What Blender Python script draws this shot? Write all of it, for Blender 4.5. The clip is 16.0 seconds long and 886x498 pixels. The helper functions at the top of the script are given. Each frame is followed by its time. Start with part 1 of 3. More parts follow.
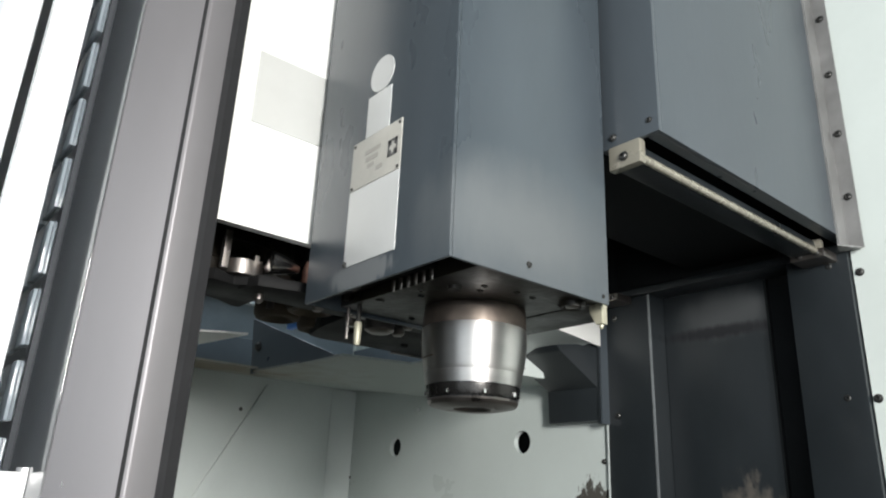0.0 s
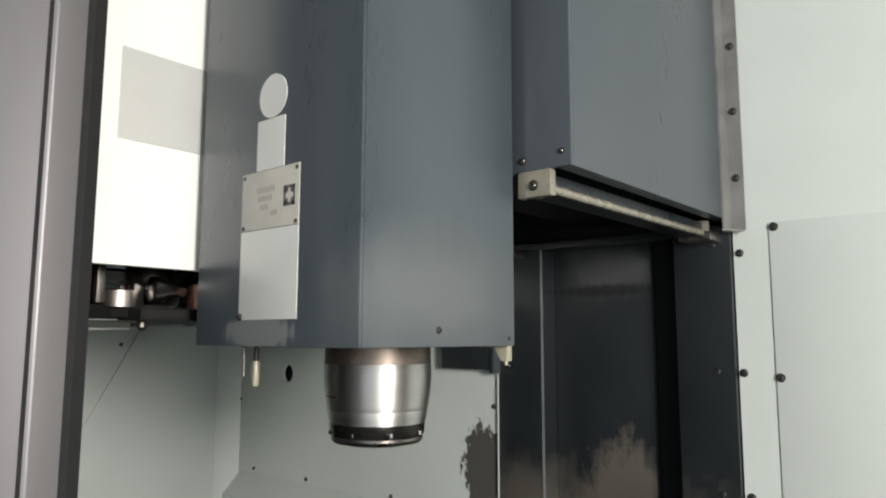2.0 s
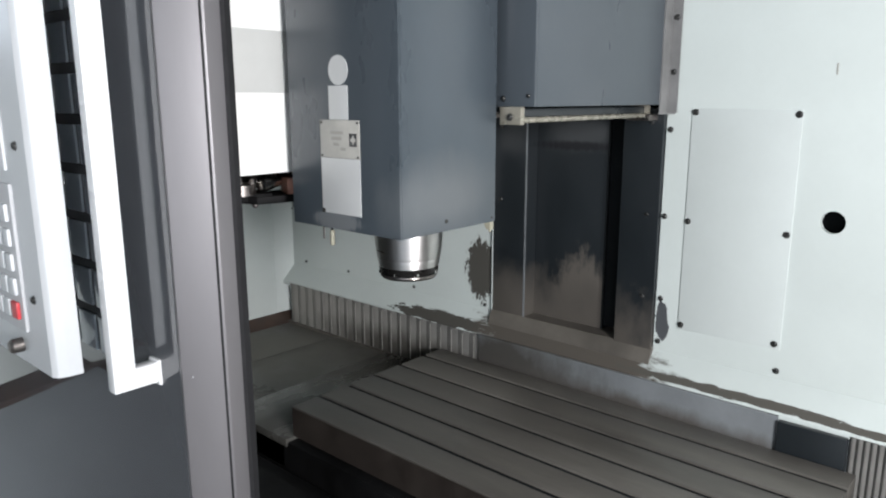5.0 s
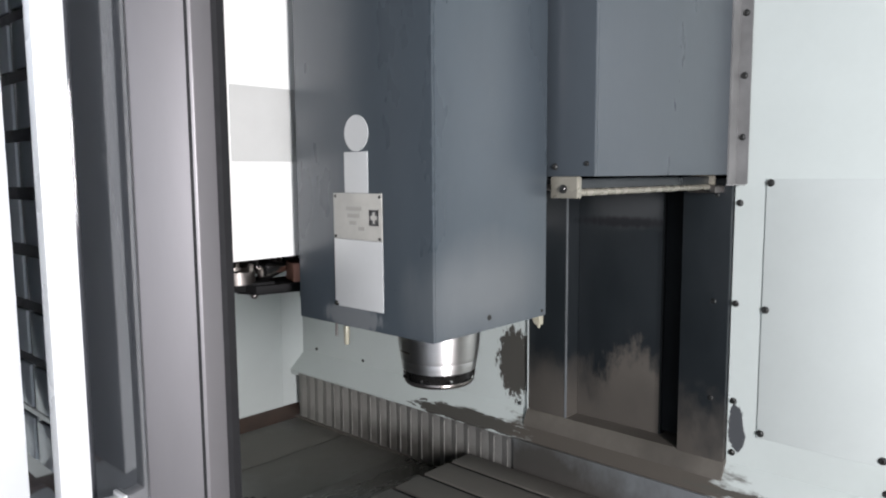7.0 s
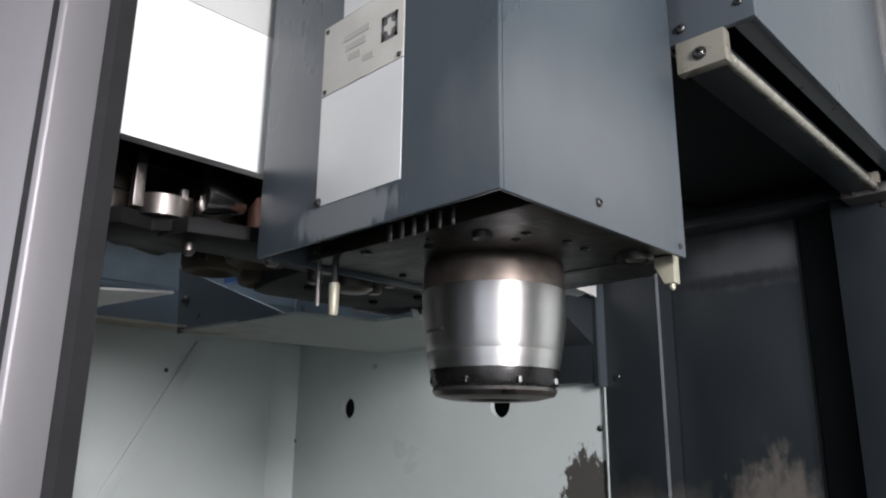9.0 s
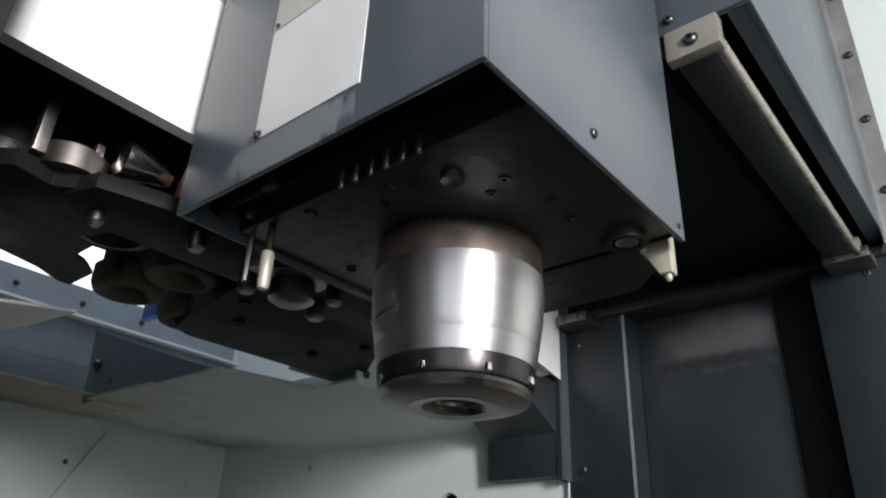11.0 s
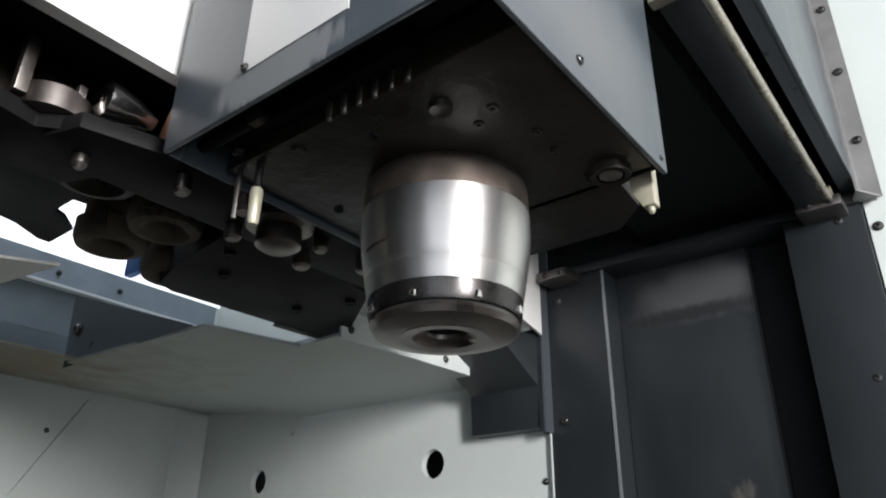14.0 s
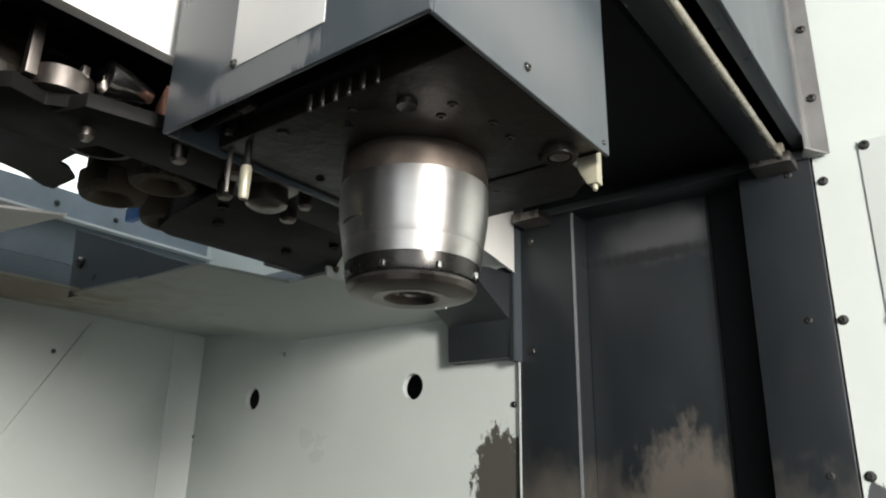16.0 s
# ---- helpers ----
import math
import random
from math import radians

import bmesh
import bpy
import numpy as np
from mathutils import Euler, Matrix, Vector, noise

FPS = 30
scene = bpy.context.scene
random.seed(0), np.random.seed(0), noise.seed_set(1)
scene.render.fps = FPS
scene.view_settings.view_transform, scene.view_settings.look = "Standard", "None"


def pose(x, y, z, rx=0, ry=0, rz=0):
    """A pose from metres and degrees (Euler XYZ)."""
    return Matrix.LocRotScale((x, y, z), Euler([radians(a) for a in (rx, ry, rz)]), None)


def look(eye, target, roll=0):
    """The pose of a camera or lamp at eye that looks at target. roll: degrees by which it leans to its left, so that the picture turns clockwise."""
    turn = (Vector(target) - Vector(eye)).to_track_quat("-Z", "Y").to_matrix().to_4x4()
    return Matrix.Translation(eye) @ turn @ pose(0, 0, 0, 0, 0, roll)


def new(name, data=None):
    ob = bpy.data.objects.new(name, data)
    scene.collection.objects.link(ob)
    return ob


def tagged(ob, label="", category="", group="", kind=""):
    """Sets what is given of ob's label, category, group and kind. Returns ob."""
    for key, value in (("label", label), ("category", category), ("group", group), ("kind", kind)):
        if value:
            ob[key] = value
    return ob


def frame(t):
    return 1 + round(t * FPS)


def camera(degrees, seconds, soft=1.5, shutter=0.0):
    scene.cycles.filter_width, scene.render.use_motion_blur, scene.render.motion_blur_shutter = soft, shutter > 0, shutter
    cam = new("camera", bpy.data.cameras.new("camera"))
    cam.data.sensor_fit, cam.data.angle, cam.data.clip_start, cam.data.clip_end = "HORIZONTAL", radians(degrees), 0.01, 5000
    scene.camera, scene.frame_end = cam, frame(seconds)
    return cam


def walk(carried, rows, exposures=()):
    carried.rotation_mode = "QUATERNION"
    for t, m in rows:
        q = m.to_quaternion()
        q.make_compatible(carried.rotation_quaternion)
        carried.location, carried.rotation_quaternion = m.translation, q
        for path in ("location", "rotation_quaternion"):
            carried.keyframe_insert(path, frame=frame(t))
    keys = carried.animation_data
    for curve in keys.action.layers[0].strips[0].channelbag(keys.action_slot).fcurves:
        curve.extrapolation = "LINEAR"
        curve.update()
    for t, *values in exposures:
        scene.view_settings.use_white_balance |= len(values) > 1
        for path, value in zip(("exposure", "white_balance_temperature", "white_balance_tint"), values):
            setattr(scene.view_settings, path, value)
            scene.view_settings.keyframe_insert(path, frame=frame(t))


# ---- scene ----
cam = camera(63.9, 16.0, soft=2.1)
PATH = [
    (0, (0.059, 0.069, 1.559), (-1.401, 1.267, 2.218), 2.5),
    (0.5, (0.068, 0.071, 1.555), (-1.372, 1.317, 2.167), 1.8),
    (1, (0.067, 0.072, 1.566), (-1.307, 1.407, 2.14), 1.0),
    (1.5, (0.041, 0.073, 1.637), (-1.244, 1.527, 2.121), 0.7),
    (2, (0.046, 0.041, 1.773), (-1.245, 1.549, 2.015), 0.1),
    (2.5, (0.093, -0.042, 1.904), (-1.19, 1.491, 1.831), -0.4),
    (3, (0.164, -0.122, 1.949), (-1.059, 1.436, 1.67), 0.1),
    (3.5, (0.271, -0.212, 1.955), (-0.91, 1.345, 1.529), 0.6),
    (4, (0.336, -0.281, 1.968), (-0.902, 1.228, 1.533), 0.4),
    (6.5, (0.272, -0.215, 1.967), (-1.072, 1.232, 1.654), 0.2),
    (7, (0.157, -0.136, 1.959), (-1.189, 1.329, 1.75), -0.4),
    (7.5, (0.022, 0.002, 1.874), (-1.299, 1.498, 1.738), -1.0),
    (8, (-0.08, 0.102, 1.75), (-1.434, 1.573, 1.808), -0.8),
    (8.5, (-0.124, 0.144, 1.665), (-1.495, 1.572, 1.948), -0.3),
    (9, (-0.156, 0.159, 1.629), (-1.514, 1.542, 2.123), 0.6),
    (11.5, (-0.259, 0.263, 1.524), (-1.392, 1.638, 2.432), 2.2),
    (12, (-0.264, 0.264, 1.518), (-1.377, 1.662, 2.417), 1.7),
    (12.5, (-0.264, 0.261, 1.517), (-1.366, 1.672, 2.407), 1.1),
    (13, (-0.26, 0.262, 1.514), (-1.376, 1.671, 2.393), 0.9),
    (13.5, (-0.259, 0.259, 1.51), (-1.38, 1.676, 2.367), 0.7),
    (14, (-0.258, 0.253, 1.507), (-1.387, 1.676, 2.345), 0.7),
    (14.5, (-0.257, 0.246, 1.504), (-1.387, 1.681, 2.32), 0.7),
    (15, (-0.255, 0.24, 1.502), (-1.397, 1.68, 2.29), 0.8),
    (15.5, (-0.235, 0.227, 1.497), (-1.389, 1.688, 2.227), 1.2),
    (16, (-0.193, 0.2, 1.519), (-1.354, 1.709, 2.134), 1.1),
]
walk(cam, [(t, look(eye, target, roll)) for t, eye, target, roll in PATH],
     exposures=((0.0, 0.12, 6500, 10), (1.0, -0.06, 6850, 10), (2.7, -0.32, 6800, 10), (3.7, -0.25, 6250, 11), (7.0, -0.14, 6300, 16), (9.0, -0.1, 6300, 17), (11.5, 0.12, 6400, 15), (15.0, 0.31, 6500, 15), (16.0, 0.33, 6850, 12)))

# ---- light ----
world = bpy.data.worlds.new("workshop_air")
scene.world = world
world.use_nodes = True
world.node_tree.nodes["Background"].inputs[0].default_value = (0.80, 0.90, 1.0, 1)
world.node_tree.nodes["Background"].inputs[1].default_value = 0.40


def area_lamp(name, eye, target, w, h, watts, colour):
    data = bpy.data.lights.new(name, "AREA")
    data.shape, data.size, data.size_y, data.energy, data.color = "RECTANGLE", w, h, watts, colour
    ob = new(name, data)
    ob.matrix_world = look(eye, target)
    return ob


# the bright work lamp beyond the machine's open right end, and the shop's daylight through the open front
area_lamp("work_lamp", (1.55, -0.30, 2.06), (-1.0, 0.85, 1.68), 0.36, 0.60, 84, (1.0, 0.985, 0.955))
area_lamp("shop_daylight", (2.05, -1.10, 1.55), (-1.0, 0.85, 1.60), 1.6, 1.7, 20, (0.90, 0.96, 1.0))
area_lamp("shop_window", (1.45, -3.0, 2.2), (-0.6, 0.5, 1.7), 2.2, 2.6, 36, (0.86, 0.94, 1.0))
# windows on the shop's far left: one behind the open end of the magazine, one mirrored in the door
area_lamp("left_window", (-2.5, 1.1, 2.85), (-1.2, 0.9, 2.2), 2.2, 1.6, 24, (0.86, 0.94, 1.0))
# unseen overhead fill, added to brighten the bluish bands on the side wall
area_lamp("band_fill", (-1.25, 0.72, 3.1), (-1.58, 0.92, 1.95), 0.6, 0.6, 7, (0.80, 0.91, 1.0))
area_lamp("left_window", (-5.2, -1.3, 2.3), (0.0, 0.0, 1.6), 2.4, 2.4, 90, (0.82, 0.92, 1.0))


# ---- materials ----
def mat(name, colour, rough=0.5, metal=0.0, var=0.18, scale=6.0, bump=0.08, fine=90.0, patches=(), stretch=(1, 1, 1), coat=0.0, rough_var=0.12, spec=0.5):
    """Paint, metal or rubber with broad stains, fine grain and, where given, patches of another colour, such as wear or
    dirt.
    """
    m = bpy.data.materials.new(name)
    m.use_nodes = True
    nt = m.node_tree
    n, l = nt.nodes, nt.links
    b = n["Principled BSDF"]
    geo = n.new("ShaderNodeNewGeometry")
    mp = n.new("ShaderNodeMapping")
    mp.inputs["Scale"].default_value = stretch
    l.new(geo.outputs["Position"], mp.inputs["Vector"])

    def tex(s, detail, src=mp, rough_=0.6):
        t = n.new("ShaderNodeTexNoise")
        t.inputs["Scale"].default_value, t.inputs["Detail"].default_value, t.inputs["Roughness"].default_value = s, detail, rough_
        l.new(src.outputs[0], t.inputs["Vector"])
        return t

    def ramp(src, a, c, lo, hi):
        r = n.new("ShaderNodeMapRange")
        r.inputs[1].default_value, r.inputs[2].default_value, r.inputs[3].default_value, r.inputs[4].default_value = a, c, lo, hi
        l.new(src, r.inputs[0])
        return r.outputs[0]

    def mix(fac, c1, c2, mode="MIX"):
        x = n.new("ShaderNodeMix")
        x.data_type, x.blend_type = "RGBA", mode
        for sock, v in ((x.inputs[0], fac), (x.inputs[6], c1), (x.inputs[7], c2)):
            if isinstance(v, (tuple, list)):
                sock.default_value = (*v, 1)
            elif isinstance(v, float):
                sock.default_value = v
            else:
                l.new(v, sock)
        return x.outputs[2]

    big, small = tex(scale, 5), tex(fine, 4)
    dark = tuple(c * (1 - var) for c in colour)
    light = tuple(min(1, c * (1 + var * 0.6)) for c in colour)
    col = mix(ramp(big.outputs[0], 0.3, 0.7, 0.0, 1.0), dark, light)
    col = mix(ramp(small.outputs[0], 0.35, 0.75, 0.0, var * 0.5), col, tuple(c * 0.55 for c in colour))
    rgh = ramp(big.outputs[0], 0.25, 0.75, max(0.02, rough - rough_var), min(1, rough + rough_var))
    for centre, radii, colour2, edge, nscale, *drawn in patches:
        sub = n.new("ShaderNodeVectorMath")
        sub.operation = "SUBTRACT"
        sub.inputs[1].default_value = centre
        l.new(geo.outputs["Position"], sub.inputs[0])
        div = n.new("ShaderNodeVectorMath")
        div.operation = "DIVIDE"
        div.inputs[1].default_value = radii
        l.new(sub.outputs[0], div.inputs[0])
        ln = n.new("ShaderNodeVectorMath")
        ln.operation = "LENGTH"
        l.new(div.outputs[0], ln.inputs[0])
        pm = n.new("ShaderNodeMapping")
        pm.inputs["Scale"].default_value = drawn[0] if drawn else (1.5, 1.5, 0.8)
        l.new(geo.outputs["Position"], pm.inputs["Vector"])
        wob = tex(nscale, 6, pm, 0.7)
        add = n.new("ShaderNodeMath")
        add.operation = "MULTIPLY_ADD"
        l.new(wob.outputs[0], add.inputs[0])
        add.inputs[1].default_value = 1.7
        l.new(ln.outputs["Value"], add.inputs[2])
        fac = ramp(add.outputs[0], 1.85 - edge, 1.85 + edge, 1.0, 0.0)
        col = mix(fac, col, colour2)
        rmix = n.new("ShaderNodeMix")
        l.new(fac, rmix.inputs[0])
        l.new(rgh, rmix.inputs[2])
        rmix.inputs[3].default_value = 0.75
        rgh = rmix.outputs[0]
    l.new(col, b.inputs["Base Color"])
    l.new(rgh, b.inputs["Roughness"])
    b.inputs["Metallic"].default_value = metal
    b.inputs["Coat Weight"].default_value = coat
    b.inputs["Specular IOR Level"].default_value = spec
    if bump:
        bp = n.new("ShaderNodeBump")
        bp.inputs["Strength"].default_value, bp.inputs["Distance"].default_value = bump, 0.002
        l.new(small.outputs[0], bp.inputs["Height"])
        l.new(bp.outputs[0], b.inputs["Normal"])
    return m


BARE = (0.064, 0.061, 0.052)
DUST = (0.088, 0.079, 0.067)
M = {
    "wall": mat("pale_green_paint", (0.555, 0.605, 0.58), 0.38, var=0.06, scale=3, bump=0.05, patches=(
        ((-0.834, 1.192, 1.515), (0.050, 0.2, 0.082), BARE, 0.03, 70),
        ((-0.315, 1.192, 1.475), (0.016, 0.2, 0.042), (0.06, 0.065, 0.07), 0.03, 30),
        ((-0.95, 1.17, 1.362), (0.18, 0.2, 0.016), BARE, 0.02, 62, (0.35, 1.0, 2.2)),
        ((-0.56, 1.17, 1.362), (0.27, 0.2, 0.042), (0.075, 0.066, 0.054), 0.12, 20, (0.5, 1.0, 1.6)),
        ((-0.14, 1.16, 1.363), (0.24, 0.2, 0.008), (0.07, 0.066, 0.055), 0.02, 62, (0.35, 1.0, 2.2)),
        ((0.12, 1.16, 1.359), (0.18, 0.2, 0.006), (0.07, 0.066, 0.055), 0.02, 62, (0.35, 1.0, 2.2)),
    )),
    "wall_left": mat("pale_green_paint_plain", (0.555, 0.60, 0.58), 0.42, var=0.07, scale=2.5, bump=0.05),
    "tray": mat("pale_green_tray_paint", (0.40, 0.45, 0.425), 0.45, var=0.10, scale=4, bump=0.06, patches=(
        ((-1.55, 0.62, 1.83), (0.35, 0.25, 0.2), (0.26, 0.225, 0.165), 0.5, 9),)),
    "white": mat("white_cover_paint", (0.80, 0.80, 0.77), 0.42, var=0.03, scale=2, bump=0.02),
    "square": mat("pale_sticker", (0.49, 0.495, 0.475), 0.36, var=0.06, scale=9, bump=0.03),
    "head": mat("dark_grey_head_paint", (0.053, 0.066, 0.077), 0.30, var=0.16, scale=5, bump=0.06, stretch=(1, 1, 0.35), patches=(
        ((-0.545, 0.453, 1.776), (0.055, 0.05, 0.016), (0.13, 0.14, 0.145), 0.12, 90, (2.5, 1.0, 0.25)),
        # softly paler area low on the right side
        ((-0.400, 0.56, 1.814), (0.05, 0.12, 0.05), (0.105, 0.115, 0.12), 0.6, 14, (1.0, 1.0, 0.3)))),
    "hood": mat("dark_grey_hood_paint", (0.060, 0.072, 0.083), 0.34, var=0.14, scale=4, bump=0.06, stretch=(1, 1, 0.35)),
    "column": mat("blackish_column_paint", (0.0145, 0.0182, 0.0208), 0.36, var=0.22, scale=5, bump=0.1, stretch=(1, 1, 0.5), patches=(
        ((-0.545, 1.20, 1.46), (0.075, 0.3, 0.125), DUST, 0.22, 26),
        ((-0.540, 1.20, 1.425), (0.050, 0.3, 0.062), (0.048, 0.043, 0.037), 0.75, 9),
        ((-0.745, 1.19, 1.42), (0.08, 0.1, 0.105), (0.062, 0.056, 0.048), 0.5, 16),
        ((-0.56, 1.20, 1.38), (0.32, 0.3, 0.12), (0.072, 0.064, 0.054), 0.45, 14),
        # paler towards the top of the channel
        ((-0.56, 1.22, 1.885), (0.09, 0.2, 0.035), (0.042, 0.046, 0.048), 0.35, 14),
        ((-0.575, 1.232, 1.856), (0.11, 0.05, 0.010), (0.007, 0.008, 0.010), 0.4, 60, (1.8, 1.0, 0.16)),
    )),
    "ledge": mat("dusty_ledge", (0.105, 0.095, 0.080), 0.7, var=0.3, scale=9, bump=0.25),
    "rust": mat("rusty_brown_ledge", (0.060, 0.036, 0.026), 0.65, var=0.4, scale=18, bump=0.3),
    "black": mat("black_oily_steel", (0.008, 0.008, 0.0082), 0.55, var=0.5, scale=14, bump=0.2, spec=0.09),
    # near-black colour that stands in for the shade inside hollows
    "void": mat("painted_dark_interior", (0.016, 0.018, 0.019), 0.85, var=0.3, scale=4, bump=0.0, spec=0.1),
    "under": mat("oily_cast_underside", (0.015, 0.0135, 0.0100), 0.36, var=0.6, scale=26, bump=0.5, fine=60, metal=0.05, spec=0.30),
    "steel": mat("ground_spindle_steel", (0.70, 0.68, 0.66), 0.47, metal=1.0, var=0.10, scale=7, bump=0.05, fine=160, stretch=(0.25, 0.25, 2.2), rough_var=0.07),
    "steel_dark": mat("worn_steel", (0.23, 0.21, 0.195), 0.36, metal=1.0, var=0.25, scale=20, bump=0.1),
    "stain": mat("stained_steel_collar", (0.20, 0.165, 0.14), 0.42, metal=0.9, var=0.35, scale=30, bump=0.15),
    "ring_dark": mat("blackened_steel_ring", (0.05, 0.048, 0.046), 0.3, metal=0.9, var=0.2, scale=25, bump=0.05),
    "chrome": mat("bright_steel", (0.62, 0.61, 0.60), 0.18, metal=1.0, var=0.12, scale=25, bump=0.03),
    "pot": mat("worn_bronze_pot", (0.020, 0.0165, 0.012), 0.42, metal=0.3, var=0.8, scale=45, bump=0.4, patches=(
        ((-0.945, 0.60, 1.812), (0.12, 0.14, 0.06), (0.085, 0.068, 0.046), 0.10, 75),)),
    "copper": mat("reddish_brown_arm_paint", (0.34, 0.165, 0.115), 0.50, metal=0.25, var=0.15, scale=12, bump=0.08),
    "ring": mat("copper_ring", (0.55, 0.28, 0.16), 0.28, metal=1.0, var=0.25, scale=20, bump=0.08),
    "table": mat("oiled_cast_iron", (0.125, 0.117, 0.103), 0.44, metal=0.25, var=0.38, scale=6, bump=0.18, stretch=(0.35, 1.6, 1), patches=(
        ((-0.75, 1.0, 1.285), (0.25, 0.10, 0.1), (0.17, 0.16, 0.14), 0.5, 9),)),
    # much darker than the table top
    "table_side": mat("dark_table_side", (0.030, 0.024, 0.020), 0.5, var=0.4, scale=10, bump=0.2),
    "cover": mat("oily_way_cover", (0.15, 0.148, 0.134), 0.26, metal=0.5, var=0.4, scale=5, bump=0.12, stretch=(1.5, 0.5, 1), patches=(
        ((-1.45, 0.95, 1.22), (0.22, 0.22, 0.2), (0.18, 0.175, 0.155), 0.5, 7),)),
    "apron": mat("grey_apron_paint", (0.165, 0.178, 0.185), 0.42, var=0.2, scale=7, bump=0.08, patches=(
        ((-0.70, 1.14, 1.30), (0.20, 0.3, 0.06), (0.055, 0.052, 0.046), 0.5, 9), ((-0.40, 1.14, 1.27), (0.45, 0.3, 0.030), (0.07, 0.065, 0.058), 0.5, 12))),
    "bellows": mat("dusty_bellows", (0.125, 0.123, 0.114), 0.62, var=0.3, scale=8, bump=0.2, patches=(
        ((-1.50, 1.14, 1.29), (0.42, 0.2, 0.09), (0.23, 0.225, 0.205), 0.6, 16, (1.5, 1.5, 0.4)), ((-1.05, 1.14, 1.23), (0.35, 0.2, 0.05), (0.05, 0.047, 0.04), 0.5, 12),)),
    "bellows_edge": mat("bright_bellows_edge", (0.40, 0.39, 0.36), 0.5, metal=0.3, var=0.3, scale=20, bump=0.1),
    "door": mat("dark_door_paint", (0.060, 0.064, 0.070), 0.09, var=0.12, scale=3, bump=0.05, stretch=(1, 1, 0.3), coat=0.8, rough_var=0.05),
    "post": mat("grey_door_edge_paint", (0.190, 0.183, 0.188), 0.42, metal=0.45, var=0.08, scale=4, bump=0.06, stretch=(1, 1, 0.25)),
    "rubber": mat("black_rubber_seal", (0.006, 0.006, 0.007), 0.8, var=0.2, scale=20, bump=0.05),
    "handle": mat("white_handle_paint", (0.78, 0.79, 0.79), 0.30, var=0.04, scale=5, bump=0.02),
    "panel": mat("light_grey_cabinet_paint", (0.66, 0.68, 0.69), 0.40, var=0.05, scale=5, bump=0.04),
    "pane": mat("bluish_window_pane", (0.36, 0.41, 0.45), 0.12, var=0.25, scale=3, bump=0.0, coat=0.5),
    "bolt": mat("dark_bolt_steel", (0.085, 0.085, 0.082), 0.36, metal=0.8, var=0.3, scale=60, bump=0.1),
    "label_a": mat("matt_label_silver", (0.60, 0.61, 0.60), 0.50, metal=0.25, var=0.05, scale=10, bump=0.02),
    "label_b": mat("yellowed_label", (0.44, 0.43, 0.39), 0.55, var=0.16, scale=18, bump=0.03),
    "ink": mat("grey_print", (0.10, 0.10, 0.10), 0.6, var=0.1, scale=30, bump=0.0),
    "faint": mat("faint_print", (0.34, 0.33, 0.30), 0.6, var=0.1, scale=30, bump=0.0),
    "brass": mat("pale_brass_nozzle", (0.40, 0.38, 0.29), 0.40, metal=0.3, var=0.2, scale=40, bump=0.05),
    "glass": mat("dull_lamp_tube", (0.26, 0.245, 0.20), 0.28, metal=0.3, var=0.08, scale=25, bump=0.02),
    "flange": mat("worn_flange_paint", (0.17, 0.17, 0.167), 0.45, var=0.3, scale=14, bump=0.12),
    # side wall's top strip, the blue of daylight put into its colour
    "band": mat("daylight_blue_band", (0.20, 0.235, 0.27), 0.38, var=0.25, scale=6, bump=0.05),
    "blue": mat("blue_plastic", (0.07, 0.28, 0.80), 0.4, var=0.1, scale=20, bump=0.0),
    "back_plate": mat("bluish_grey_plate", (0.095, 0.115, 0.135), 0.34, var=0.18, scale=6, bump=0.06),
    "key": mat("grey_key_plastic", (0.50, 0.51, 0.52), 0.5, var=0.06, scale=20, bump=0.0),
    "red": mat("red_key_plastic", (0.60, 0.05, 0.06), 0.4, var=0.05, scale=20, bump=0.0),
    "shop": mat("plain_shop_wall", (0.55, 0.57, 0.58), 0.8, var=0.08, scale=0.8, bump=0.0),
    "concrete": mat("shop_floor", (0.22, 0.22, 0.21), 0.6, var=0.2, scale=1.5, bump=0.1),
}


# turned steel: the lathe's fine grooves draw highlights out along the axis
steel_nt = M["steel"].node_tree
groove = steel_nt.nodes.new("ShaderNodeTangent")
groove.direction_type, groove.axis = "RADIAL", "Z"
steel_bsdf = steel_nt.nodes["Principled BSDF"]
steel_bsdf.inputs["Anisotropic"].default_value = 0.8
steel_bsdf.inputs["Anisotropic Rotation"].default_value = 0.25
steel_nt.links.new(groove.outputs[0], steel_bsdf.inputs["Tangent"])

glow = bpy.data.materials.new("bright_window")
glow.use_nodes = True
glow.node_tree.nodes["Principled BSDF"].inputs["Emission Color"].default_value = (0.90, 0.96, 1.0, 1)
glow.node_tree.nodes["Principled BSDF"].inputs["Emission Strength"].default_value = 0.95
M["window"] = glow


# ---- mesh helpers ----
def box(x0, x1, y0, y1, z0, z1, bev=0.0, bm=None):
    own = bm is None
    bm = bm or bmesh.new()
    vs = [bm.verts.new((x, y, z)) for z in (z0, z1) for x, y in ((x0, y0), (x1, y0), (x1, y1), (x0, y1))]
    for f in ((3, 2, 1, 0), (4, 5, 6, 7), (0, 1, 5, 4), (1, 2, 6, 5), (2, 3, 7, 6), (3, 0, 4, 7)):
        bm.faces.new([vs[i] for i in f])
    if bev and own:
        bmesh.ops.bevel(bm, geom=bm.edges[:], offset=bev, segments=2, profile=0.6, affect="EDGES")
    return bm


